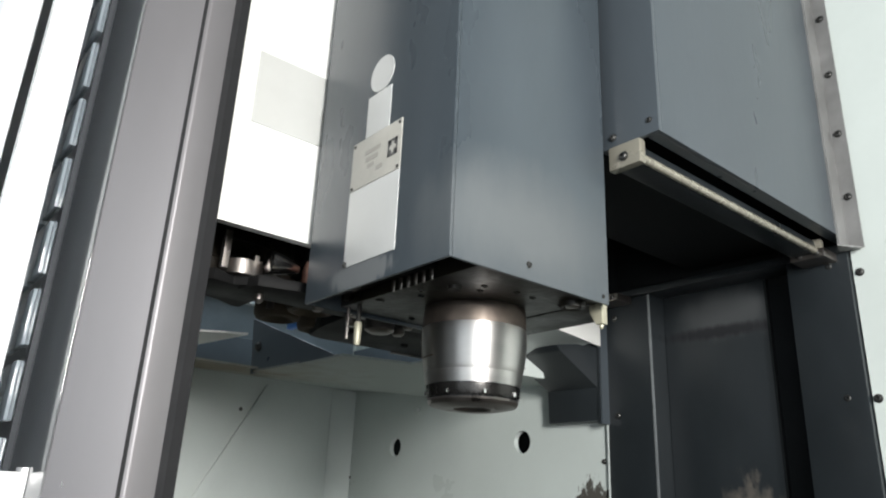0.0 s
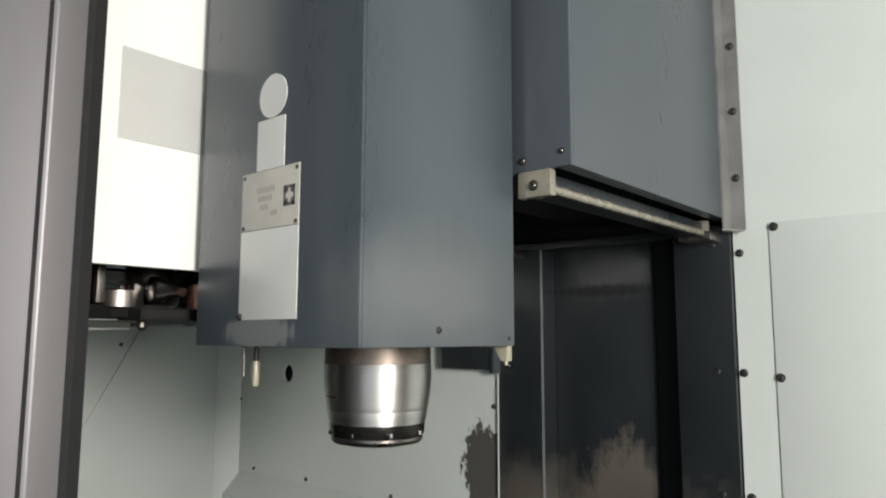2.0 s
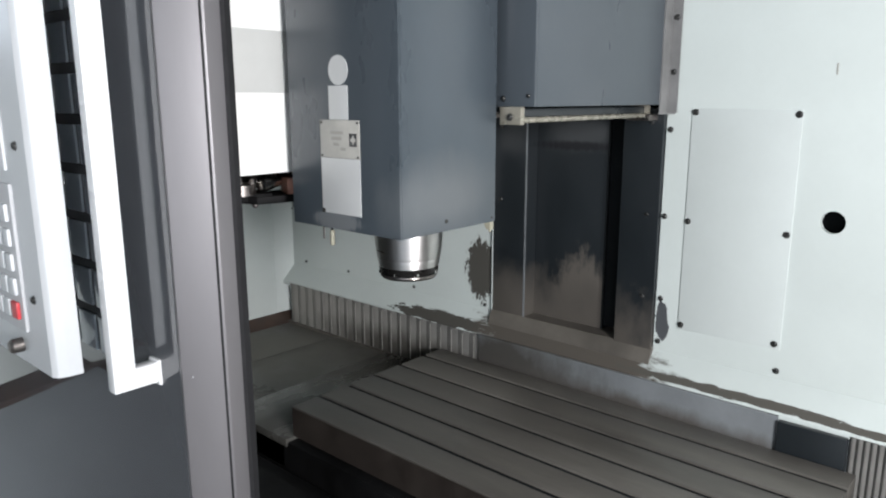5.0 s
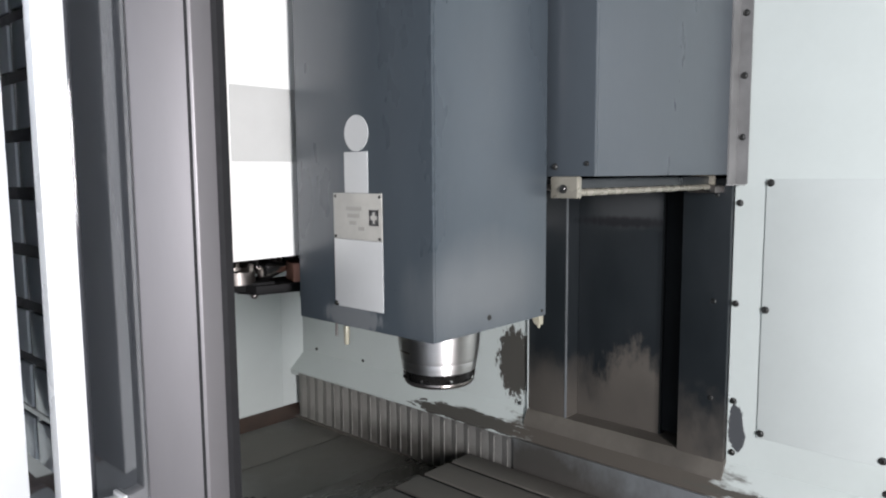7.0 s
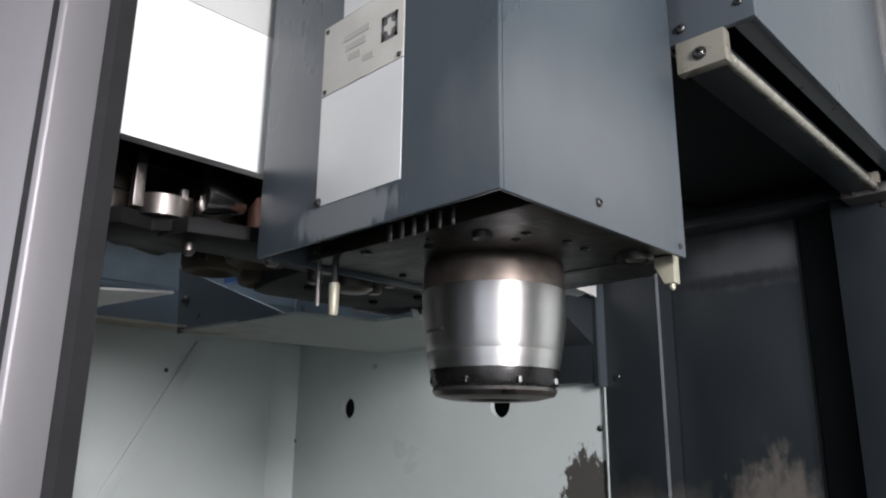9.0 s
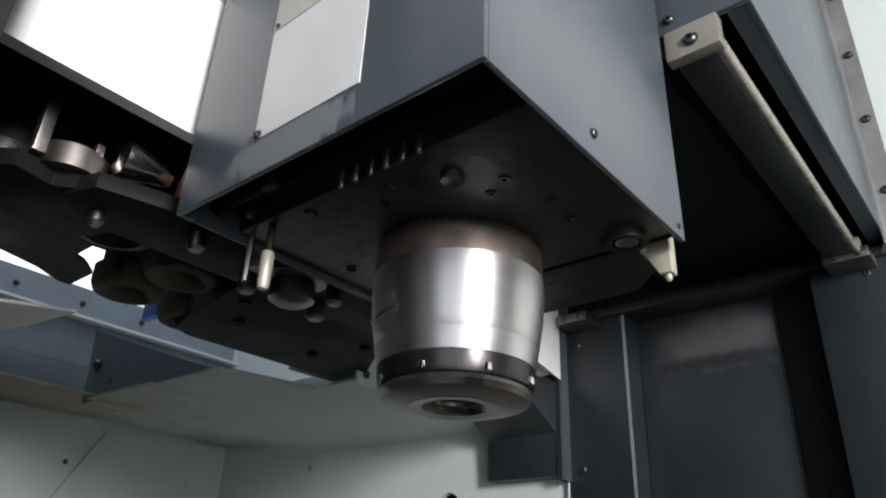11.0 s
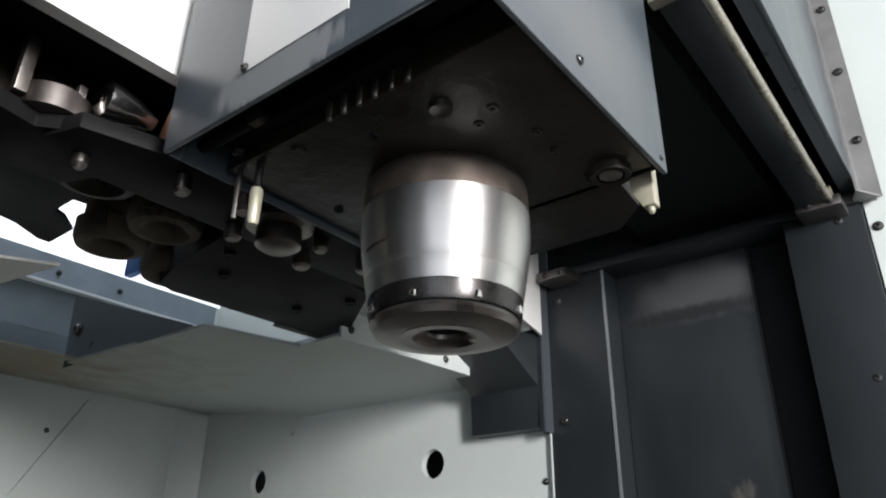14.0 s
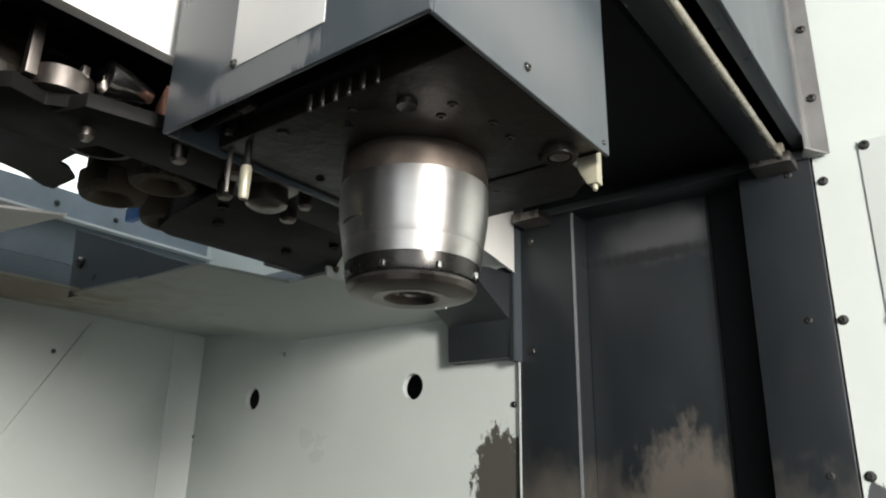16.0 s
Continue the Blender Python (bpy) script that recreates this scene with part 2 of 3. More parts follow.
def prism(pts, axis, a, b, bev=0.0, bm=None):
    """A polygon, given in the two other axes in their order x, y, z, drawn out along axis from a to b."""
    own = bm is None
    bm = bm or bmesh.new()

    def put(p, v):
        c = list(p)
        c.insert("xyz".index(axis), v)
        return bm.verts.new(c)

    lo, hi = [put(p, a) for p in pts], [put(p, b) for p in pts]
    n = len(pts)
    faces = [bm.faces.new(lo), bm.faces.new(hi[::-1])] + [bm.faces.new((lo[(i + 1) % n], lo[i], hi[i], hi[(i + 1) % n])) for i in range(n)]
    bmesh.ops.recalc_face_normals(bm, faces=faces)
    if bev and own:
        bmesh.ops.bevel(bm, geom=bm.edges[:], offset=bev, segments=2, profile=0.6, affect="EDGES")
    return bm


def lathe(profile, centre, axis="z", seg=48, bm=None, close=True):
    """A turned body: rows of (radius, height) round an axis through centre."""
    bm = bm or bmesh.new()
    rings = []
    for r, h in profile:
        ring = []
        for i in range(seg):
            a = 2 * math.pi * i / seg
            u, v = r * math.cos(a), r * math.sin(a)
            p = {"z": (u, v, h), "y": (u, h, v), "x": (h, u, v)}[axis]
            ring.append(bm.verts.new((centre[0] + p[0], centre[1] + p[1], centre[2] + p[2])))
        rings.append(ring)
    faces = []
    for a, b in zip(rings, rings[1:]):
        for i in range(seg):
            faces.append(bm.faces.new((a[i], a[(i + 1) % seg], b[(i + 1) % seg], b[i])))
    if close:
        faces += [bm.faces.new(rings[0]), bm.faces.new(rings[-1])]
    bmesh.ops.recalc_face_normals(bm, faces=faces)
    return bm


def plate_with_holes(u0, u1, v0, v1, holes, y0, y1, seg=28):
    """A wall plate in x and z between y0 and y1, with round holes (x, z, r) going through it."""
    bm = bmesh.new()

    def loop(pts, y):
        vs = [bm.verts.new((p[0], y, p[1])) for p in pts]
        return [bm.edges.new((vs[i], vs[(i + 1) % len(vs)])) for i in range(len(vs))], vs

    outer = [(u0, v0), (u1, v0), (u1, v1), (u0, v1)]
    rings = [outer] + [[(x + r * math.cos(2 * math.pi * i / seg), z + r * math.sin(2 * math.pi * i / seg)) for i in range(seg)] for x, z, r in holes]
    sides = []
    for y in (y0, y1):
        es, vss = [], []
        for pts in rings:
            e, vs = loop(pts, y)
            es += e
            vss.append(vs)
        bmesh.ops.triangle_fill(bm, use_beauty=True, use_dissolve=False, edges=es)
        sides.append(vss)
    for a, b in zip(*sides):
        for i in range(len(a)):
            bm.faces.new((a[i], a[(i + 1) % len(a)], b[(i + 1) % len(a)], b[i]))
    bmesh.ops.recalc_face_normals(bm, faces=bm.faces[:])
    return bm


def arc_band(cx, cy, r0, r1, z0, z1, a0, a1, n=40):
    """A flat curved band round (cx, cy), from angle a0 to a1 in degrees."""
    bm = bmesh.new()
    rows = []
    for i in range(n + 1):
        a = radians(a0 + (a1 - a0) * i / n)
        u, v = math.cos(a), math.sin(a)
        rows.append([bm.verts.new((cx + r * u, cy + r * v, z)) for r, z in ((r0, z0), (r1, z0), (r1, z1), (r0, z1))])
    for p, q in zip(rows, rows[1:]):
        for k in range(4):
            bm.faces.new((p[k], p[(k + 1) % 4], q[(k + 1) % 4], q[k]))
    bm.faces.new(rows[0])
    bm.faces.new(rows[-1][::-1])
    bmesh.ops.recalc_face_normals(bm, faces=bm.faces[:])
    return bm


def finish(name, bm, material, smooth=0.6):
    me = bpy.data.meshes.new(name)
    bm.normal_update()
    for e in bm.edges:
        if len(e.link_faces) == 2:
            e.smooth = e.calc_face_angle(3.2) < smooth
    for f in bm.faces:
        f.smooth = True
    bm.to_mesh(me)
    bm.free()
    me.materials.append(M[material])
    return me


def part(name, bm, material, parent=None, label=""):
    """Links a bmesh, given in world places, as one mesh under a thing or a part."""
    if parent is not None:
        bmesh.ops.translate(bm, verts=bm.verts[:], vec=-base_of(parent))
    ob = new(name, finish(name, bm, material))
    ob.parent = parent
    return tagged(ob, label)


def base_of(ob):
    v = Vector(ob.location)
    while ob.parent:
        ob = ob.parent
        v += ob.location
    return v


def thing(name, at, label, category, group="", kind=""):
    ob = new(name)
    ob.location = at
    ob.empty_display_size = 0.05
    return tagged(ob, label, category, group, kind)


def structure(name, bm, material, label, category="wall"):
    return tagged(part(name, bm, material), label, category, kind="structure")


BOLTS = {}


def bolt_mesh(r, axis):
    """A low round screw head with a socket, on a thin washer, looking along -y or +x."""
    key = (r, axis)
    if key not in BOLTS:
        prof = [(r * 1.25, 0), (r * 1.25, r * 0.12), (r, r * 0.14), (r * 0.96, r * 0.5), (r * 0.75, r * 0.72), (r * 0.45, r * 0.78), (r * 0.42, r * 0.3), (0.0004, r * 0.28)]
        sign = {"-y": -1, "+x": 1, "-z": -1}[axis]
        bm = lathe([(a, sign * b) for a, b in prof], (0, 0, 0), axis[1], seg=14)
        BOLTS[key] = finish("bolt", bm, "bolt")
    return BOLTS[key]


def bolt(at, parent, r=0.006, axis="-y"):
    ob = new("bolt", bolt_mesh(r, axis))
    ob.parent = parent
    ob.location = Vector(at) - base_of(parent)
    return ob


# ---- enclosure ----
WALL_Y = 1.192
left_panel = structure("wall_back_left", plate_with_holes(-1.69, -0.792, 1.41, 2.6, ((-1.019, 1.675, 0.0235), (-1.468, 1.675, 0.0235), (-1.378, 1.763, 0.007)), WALL_Y, WALL_Y + 0.012), "wall",
                       "pale green painted sheet wall with two round holes and a worn corner")
right_panel = structure("wall_back_right", plate_with_holes(-0.332, 1.3, 1.41, 3.2, ((0.007, 1.739, 0.0215),), WALL_Y, WALL_Y + 0.012), "wall",
                        "pale green painted sheet wall with a round hole and bolted cover")
for x, z in ((-0.807, 1.634), (-0.82, 1.418), (-1.382, 1.422), (-1.088, 1.422), (-1.60, 1.422), (-1.67, 1.60)):
    bolt((x, WALL_Y, z), left_panel, 0.0042)
for x, z in ((-0.323, 1.903), (-0.325, 1.716), (-0.322, 1.53), (-0.322, 1.43), (-0.067, 1.425), (0.16, 1.425), (0.42, 1.425)):
    bolt((x, WALL_Y, z), right_panel, 0.0052)
part("scratch", box(-0.015, -0.0125, WALL_Y - 0.0008, WALL_Y, 2.01, 2.03), "faint", right_panel)
# added near-black sheet: the shade seen through the wall holes
part("hole_shade", box(-1.6, 1.2, WALL_Y + 0.05, WALL_Y + 0.06, 1.42, 3.1), "void", left_panel, "dark sheet painted as the shade behind the wall holes")
# bolted inspection cover
cover = thing("inspection_cover", (-0.17, WALL_Y, 1.46), "flat pale green inspection cover plate bolted to the wall", "cover plate")
part("plate", box(-0.277, -0.063, WALL_Y - 0.0025, WALL_Y - 0.0002, 1.470, 1.947, 0.0008), "wall_left", cover)
for x, z in ((-0.27, 1.94), (-0.07, 1.938), (-0.271, 1.711), (-0.072, 1.706), (-0.271, 1.48), (-0.075, 1.481)):
    bolt((x, WALL_Y - 0.0025, z), cover, 0.0055)

# the folded lip along the foot of the back wall
for nm, x0, x1 in (("wall_lip_left", -1.69, -0.80), ("wall_lip_right", -0.80, 1.3)):
    structure(nm, prism([(1.204, 1.41), (1.1965, 1.41), (1.150, 1.352), (1.150, 1.338), (1.160, 1.338), (1.160, 1.350), (1.204, 1.406)], "x", x0, x1), "wall", "sloping wall foot lip with chipped pale green paint")
left_wall = structure("wall_left", box(-1.705, -1.69, -0.9, 1.204, 1.235, 2.09), "wall_left", "plain pale green painted side wall sheet")
part("seam", prism([(0.69, 1.40), (0.722, 1.40), (0.956, 1.82), (0.924, 1.82)], "x", -1.6905, -1.684, 0.002), "wall_left", left_wall, "faint diagonal raised seam")
bolt((-1.69, 0.86, 1.75), left_wall, 0.004, "+x")
# sloped strip added to shape the lighter band of light near the corner
part("corner_light_band", prism([(-1.69, 1.125), (-1.6885, 1.125), (-1.668, 1.191), (-1.69, 1.191)], "z", 1.24, 1.83), "wall_left", left_wall)
part("top_flange", box(-1.690, -1.668, 0.30, 1.185, 2.02, 2.026, 0.001), "panel", left_wall)
part("dark_band", box(-1.690, -1.686, 0.30, 1.18, 1.845, 1.930, 0.001), "back_plate", left_wall, "bluish grey strip")
part("pale_band", box(-1.690, -1.687, 0.30, 1.18, 1.931, 2.088, 0.001), "band", left_wall, "paler bluish strip")
for y in (0.55, 0.68, 0.81, 0.94):
    bolt((-1.687, y, 2.055), left_wall, 0.005, "+x")
structure("wall_left_foot", prism([(-1.705, 1.235), (-1.69, 1.235), (-1.64, 1.205), (-1.64, 1.19), (-1.705, 1.19)], "y", -0.5, 1.2), "rust", "rusty brown sloping foot ledge of the side wall")
structure("wall_right", box(1.3, 1.315, 0.22, 1.204, 0.9, 3.2), "wall_left", "plain pale green painted side wall sheet")
structure("base_front", prism([(0.30, 0.6), (0.56, 0.6), (0.56, 1.17), (0.50, 1.195), (0.30, 1.195)], "x", -1.69, 1.3), "black", "black oily base casting below the table", "machine base")

# ---- column cover ----
column = thing("column_cover", (-0.56, WALL_Y, 1.36), "dark column cover with a recessed channel and dusty foot", "column cover", kind="structure")
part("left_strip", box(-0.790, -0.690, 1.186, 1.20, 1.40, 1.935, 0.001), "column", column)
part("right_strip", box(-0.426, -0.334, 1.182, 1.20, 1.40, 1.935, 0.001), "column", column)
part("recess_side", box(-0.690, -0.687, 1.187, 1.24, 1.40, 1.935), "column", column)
# thin line, paler than the cover beside it
part("bright_edge", box(-0.6905, -0.6865, 1.1845, 1.187, 1.40, 1.935), "apron", column, "thin pale bent edge")
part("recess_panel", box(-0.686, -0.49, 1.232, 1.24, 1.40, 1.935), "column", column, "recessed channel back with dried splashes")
# slot lined near-black, its depth of shade put into the colour
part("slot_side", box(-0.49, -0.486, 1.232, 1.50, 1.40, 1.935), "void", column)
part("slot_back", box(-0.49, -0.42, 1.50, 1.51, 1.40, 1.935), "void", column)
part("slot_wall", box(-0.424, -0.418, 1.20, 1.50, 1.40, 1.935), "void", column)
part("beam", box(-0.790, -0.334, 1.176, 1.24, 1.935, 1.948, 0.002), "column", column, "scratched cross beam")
part("foot", prism([(1.51, 1.412), (1.184, 1.4135), (1.17, 1.385), (1.17, 1.375), (1.51, 1.37)], "x", -0.792, -0.332), "ledge", column, "dusty sill at the foot")
part("seam", box(-0.792, -0.790, 1.184, 1.196, 1.41, 1.70), "wall_left", column)
for x, z in ((-0.765, 1.715), (-0.765, 1.90), (-0.362, 1.718), (-0.362, 1.918), (-0.362, 1.53)):
    bolt((x, 1.184, z), column, 0.005)
for x in (-0.75, -0.375):
    b = part("corner_bracket", box(x - 0.026, x + 0.026, 1.14, 1.185, 1.922, 1.936, 0.002), "steel_dark", column, "oily bright corner bracket")
    bolt((x - 0.012, 1.14, 1.929), column, 0.004)
    bolt((x + 0.014, 1.14, 1.929), column, 0.004)

# ---- hood that the head slides under ----
hood = thing("head_hood", (-0.36, 0.95, 1.955), "dark grey sheet metal hood over the head slide", "hood", kind="structure")
part("side_sheet", box(-0.339, -0.333, 0.70, 1.19, 1.955, 3.2, 0.001), "hood", hood)
part("front_sheet", box(-0.412, -0.333, 0.694, 0.70, 1.955, 3.2, 0.001), "hood", hood)
part("inner_return", box(-0.412, -0.408, 0.70, 0.72, 1.955, 3.2), "hood", hood)
part("bottom_flange", box(-0.352, -0.339, 0.70, 1.19, 1.955, 1.959), "hood", hood)
# near-black sheets added so the hood's inside reads as shade
part("shade_back", box(-0.90, -0.333, 1.55, 1.56, 1.93, 3.2), "void", hood)
part("shade_left", box(-0.80, -0.795, 1.20, 1.56, 1.93, 3.2), "void", hood)
part("shade_right", box(-0.345, -0.341, 0.71, 1.55, 1.965, 3.2), "void", hood)
part("shade_top", box(-0.80, -0.345, 0.70, 1.55, 3.1, 3.11), "void", hood)
flange = part("wall_flange", prism([(-0.333, 1.186), (-0.333, 1.150), (-0.330, 1.150), (-0.330, 1.183), (-0.309, 1.183), (-0.309, 1.186)], "z", 1.938, 3.2), "flange", hood, "bolted angle flange on the wall")
for i in range(9):
    bolt((-0.32, 1.183, 2.022 + 0.109 * i), flange, 0.005)
part("corner_tab", prism([(-0.340, 1.170), (-0.332, 1.146), (-0.311, 1.181), (-0.340, 1.181)], "z", 1.9355, 1.938), "flange", hood, "bent tab at the flange foot")
bolt((-0.395, 0.694, 1.968), hood, 0.004)
bolt((-0.345, 0.694, 1.972), hood, 0.003)

# strip lamp under the hood, unlit
lamp = thing("strip_lamp", (-0.378, 0.93, 1.94), "unlit oily strip lamp in end brackets under the hood", "lamp")
part("housing", box(-0.398, -0.366, 0.70, 1.16, 1.929, 1.952, 0.002), "column", lamp, "dark grey lamp housing")
part("tube", lathe([(0.0035, 0.70), (0.005, 0.705), (0.005, 1.15), (0.0035, 1.155)], (-0.3625, 0, 1.933), "y", 16), "glass", lamp, "dull pale lamp edge")
for y in (0.692, 1.152):
    part("bracket", box(-0.401, -0.358, y, y + 0.012, 1.925, 1.955, 0.002), "glass", lamp, "oily bright steel end bracket")
    bolt((-0.38, y, 1.938), lamp, 0.005)

# ---- tool changer cover ----
mag_cover = thing("magazine_cover", (-0.68, 0.6, 1.845), "large white sheet metal cover over the tool magazine", "cover", kind="structure")
face = [(0.25, 1.845), (0.496, 1.845), (0.496, 1.883), (0.667, 1.883), (0.667, 3.2), (0.25, 3.2)]
part("front_sheet", prism(face, "x", -0.686, -0.682), "white", mag_cover)
part("angled_sheet", prism([(-0.682, 0.667), (-0.786, 1.165), (-0.790, 1.165), (-0.686, 0.667)], "z", 1.845, 3.2), "white", mag_cover)
part("bottom_return", box(-0.694, -0.686, 0.25, 0.496, 1.845, 1.848), "white", mag_cover)
part("wall_return", box(-0.790, -0.786, 1.165, 1.192, 1.70, 3.2), "hood", mag_cover)
# unseen lid and near-black sheets, added to keep the magazine's inside dark
part("light_block", box(-1.0, -0.69, 0.25, 1.19, 2.25, 2.26), "void", mag_cover)
part("shade_plate", box(-0.96, -0.698, 0.272, 0.70, 1.888, 1.898), "void", mag_cover)
part("shade_front", box(-1.69, -0.69, 0.262, 0.27, 1.90, 2.25), "void", mag_cover)
part("shade_skin", box(-0.694, -0.690, 0.27, 0.665, 1.886, 2.25), "void", mag_cover)
part("shade_angled", prism([(-0.690, 0.667), (-0.794, 1.165), (-0.798, 1.165), (-0.694, 0.667)], "z", 1.85, 2.25), "void", mag_cover)
sq = tagged(part("square_sticker", box(-0.6818, -0.6808, 0.368, 0.473, 1.978, 2.078, 0.0003), "square"), "pale grey square sticker on the white cover", "sticker")

# ---- tray below the magazine ----
tray = thing("magazine_tray", (-1.2, 0.95, 1.785), "pale green drip tray below the tool magazine", "tray", kind="structure")
part("sheet", prism([(-1.335, 0.715), (-1.02, 0.735), (-0.99, 0.865), (-0.905, 0.86), (-0.885, 1.11), (-0.93, 1.19), (-1.33, 1.19)], "z", 1.789, 1.793), "tray", tray)
part("lip", prism([(-0.907, 0.858), (-0.903, 0.858), (-0.883, 1.11), (-0.887, 1.11)], "z", 1.785, 1.822), "wall_left", tray, "front lip with three screws")
bm = bmesh.new()
for dz in (0.0, 0.003):
    bm.faces.new([bm.verts.new(p) for p in ((-0.905, 0.86, 1.822 + dz), (-0.7235, 0.862, 1.8455 + dz), (-0.7795, 1.13, 1.8455 + dz), (-0.885, 1.11, 1.822 + dz))])
bmesh.ops.bridge_loops(bm, edges=bm.edges[:])
bmesh.ops.recalc_face_normals(bm, faces=bm.faces[:])
part("sloped_sheet", bm, "wall_left", tray)
for k, y in enumerate((0.873, 0.965, 1.055)):
    bolt((-0.9025 + 0.08 * (y - 0.858), y, 1.798), tray, 0.0045, "+x")
part("end_plate", prism([(-1.37, 1.789), (-1.03, 1.790), (-1.387, 1.912)], "y", 0.726, 0.7275), "back_plate", tray, "bluish grey end plate with a bolt")
bolt((-1.345, 0.726, 1.845), tray, 0.009)
part("left_sheet", prism([(-1.688, 1.836), (-1.336, 1.797), (-1.336, 1.801), (-1.688, 1.840)], "y", 0.30, 1.19), "tray", tray, "stained side sheet")
part("rail", box(-1.688, -0.88, 1.183, 1.190, 1.842, 1.95, 0.002), "back_plate", tray)
shelf = thing("side_bracket", (-1.2, 0.45, 1.78), "white folded sheet bracket beside the magazine", "bracket", kind="structure")
part("underside", prism([(-1.55, 0.27), (-1.02, 0.27), (-1.00, 0.44), (-0.952, 0.522), (-1.10, 0.50), (-1.55, 0.50)], "z", 1.780, 1.783), "white", shelf)
part("upright", prism([(-1.55, 1.783), (-1.03, 1.783), (-1.03, 1.815), (-1.55, 1.84)], "y", 0.43, 0.434), "white", shelf)

gusset = thing("dark_gusset", (-0.865, 1.19, 1.70), "dark grey folded gusset box on the back wall", "gusset", kind="structure")
part("body", prism([(1.192, 1.858), (1.050, 1.832), (1.060, 1.822), (1.165, 1.768), (1.168, 1.706), (1.192, 1.706)], "x", -0.922, -0.797, 0.002), "column", gusset)
part("side_strip", box(-0.797, -0.792, 1.165, 1.192, 1.70, 1.846), "column", gusset)

# ---- tool changer arm ----
arm = thing("tool_change_arm", (-0.73, 0.605, 1.79), "reddish brown tool change arm with black grippers at both ends", "tool changer")
part("arm_beam", prism([(-0.703, 0.476), (-0.694, 0.495), (-0.692, 0.564), (-0.700, 0.76), (-0.715, 0.775), (-0.757, 0.741), (-0.766, 0.72), (-0.768, 0.646), (-0.763, 0.515), (-0.742, 0.490)], "z", 1.803, 1.831, 0.0012), "copper", arm)
part("lower_plate", prism([(-0.697, 0.49), (-0.697, 0.57), (-0.702, 0.78), (-0.77, 0.79), (-0.775, 0.45), (-0.75, 0.41), (-0.715, 0.42)], "z", 1.789, 1.802, 0.001), "black", arm)
claw = [(-0.700, 0.765), (-0.706, 0.80), (-0.711, 0.838), (-0.732, 0.842), (-0.734, 0.815), (-0.755, 0.80), (-0.775, 0.815), (-0.785, 0.84), (-0.80, 0.832), (-0.795, 0.77), (-0.76, 0.74)]
other_claw = [(-0.716, 0.452), (-0.722, 0.428), (-0.745, 0.402), (-0.738, 0.374), (-0.752, 0.362), (-0.792, 0.370), (-0.818, 0.400), (-0.812, 0.452), (-0.77, 0.470)]
for pts, z0, z1, px, py in ((claw, 1.806, 1.829, -0.708, 0.770), (other_claw, 1.792, 1.806, -0.752, 0.440)):
    g = part("gripper", prism(pts, "z", z0, z1, 0.001), "black", arm, "black forked tool gripper")
    part("lock_pin", lathe([(0.003, 0), (0.006, 0.004), (0.006, 0.020), (0.003, 0.028)], (px, py, z0 - 0.014), "z", 16), "steel_dark", g)
part("finger", box(-0.745, -0.735, 0.380, 0.389, 1.808, 1.856, 0.001), "steel_dark", arm, "upright steel finger")
part("collet", lathe([(0.006, 0.474), (0.008, 0.468), (0.009, 0.462), (0.0125, 0.452), (0.0145, 0.440), (0.0145, 0.434), (0.010, 0.431)], (-0.722, 0, 1.824), "y", 24), "chrome", arm, "tapered steel locking collet")
part("half_ring", lathe([(0.026, 0), (0.026, 0.018), (0.020, 0.020), (0.019, 0.002)], (-0.752, 0.412, 1.804), "z", 28), "steel_dark", arm)
for i in range(5):
    a = 0.4 + 1.1 * i
    part("tooth", box(-0.752 + 0.023 * math.cos(a) - 0.003, -0.752 + 0.023 * math.cos(a) + 0.003, 0.412 + 0.023 * math.sin(a) - 0.003, 0.412 + 0.023 * math.sin(a) + 0.003, 1.820, 1.830, 0.0006), "steel_dark", arm)
part("shaft", lathe([(0.030, 1.831), (0.030, 1.852), (0.040, 1.854), (0.040, 1.87), (0.052, 1.872), (0.052, 1.90), (0.030, 1.91), (0.030, 2.10)], (-0.735, 0.605, 0), "z", 36), "steel_dark", arm)
part("copper_ring", lathe([(0.041, 1.857), (0.0425, 1.859), (0.0425, 1.866), (0.041, 1.868)], (-0.735, 0.605, 0), "z", 36), "ring", arm, "bright copper ring on the shaft")
part("hub", lathe([(0.014, 1.764), (0.020, 1.768), (0.020, 1.784), (0.030, 1.786), (0.032, 1.800), (0.026, 1.803)], (-0.722, 0.605, 0), "z", 32), "steel_dark", arm)
for x, y, r in ((-0.705, 0.555, 0.010), (-0.712, 0.645, 0.007), (-0.714, 0.705, 0.009), (-0.718, 0.505, 0.007), (-0.755, 0.58, 0.008), (-0.755, 0.66, 0.009)):
    part("pin", lathe([(r * 0.7, 1.774), (r, 1.777), (r, 1.790), (r * 0.8, 1.803)], (x, y, 0), "z", 18), "steel_dark", arm)
for x, y in ((-0.712, 0.56), (-0.75, 0.53), (-0.75, 0.68)):
    part("stud", lathe([(0.010, 1.831), (0.010, 1.862), (0.008, 1.866)], (x, y, 0), "z", 18), "steel_dark", arm)

# ---- tool magazine ----
mag = thing("tool_magazine", (-1.05, 0.62, 1.79), "black oily rotary tool magazine with empty pots", "tool magazine")
CX, CY, RAD = -1.08, 0.42, 0.27
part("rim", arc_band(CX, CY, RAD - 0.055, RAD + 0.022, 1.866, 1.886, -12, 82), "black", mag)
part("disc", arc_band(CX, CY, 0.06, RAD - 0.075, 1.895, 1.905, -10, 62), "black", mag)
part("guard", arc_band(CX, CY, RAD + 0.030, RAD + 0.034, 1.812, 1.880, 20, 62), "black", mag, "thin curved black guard")
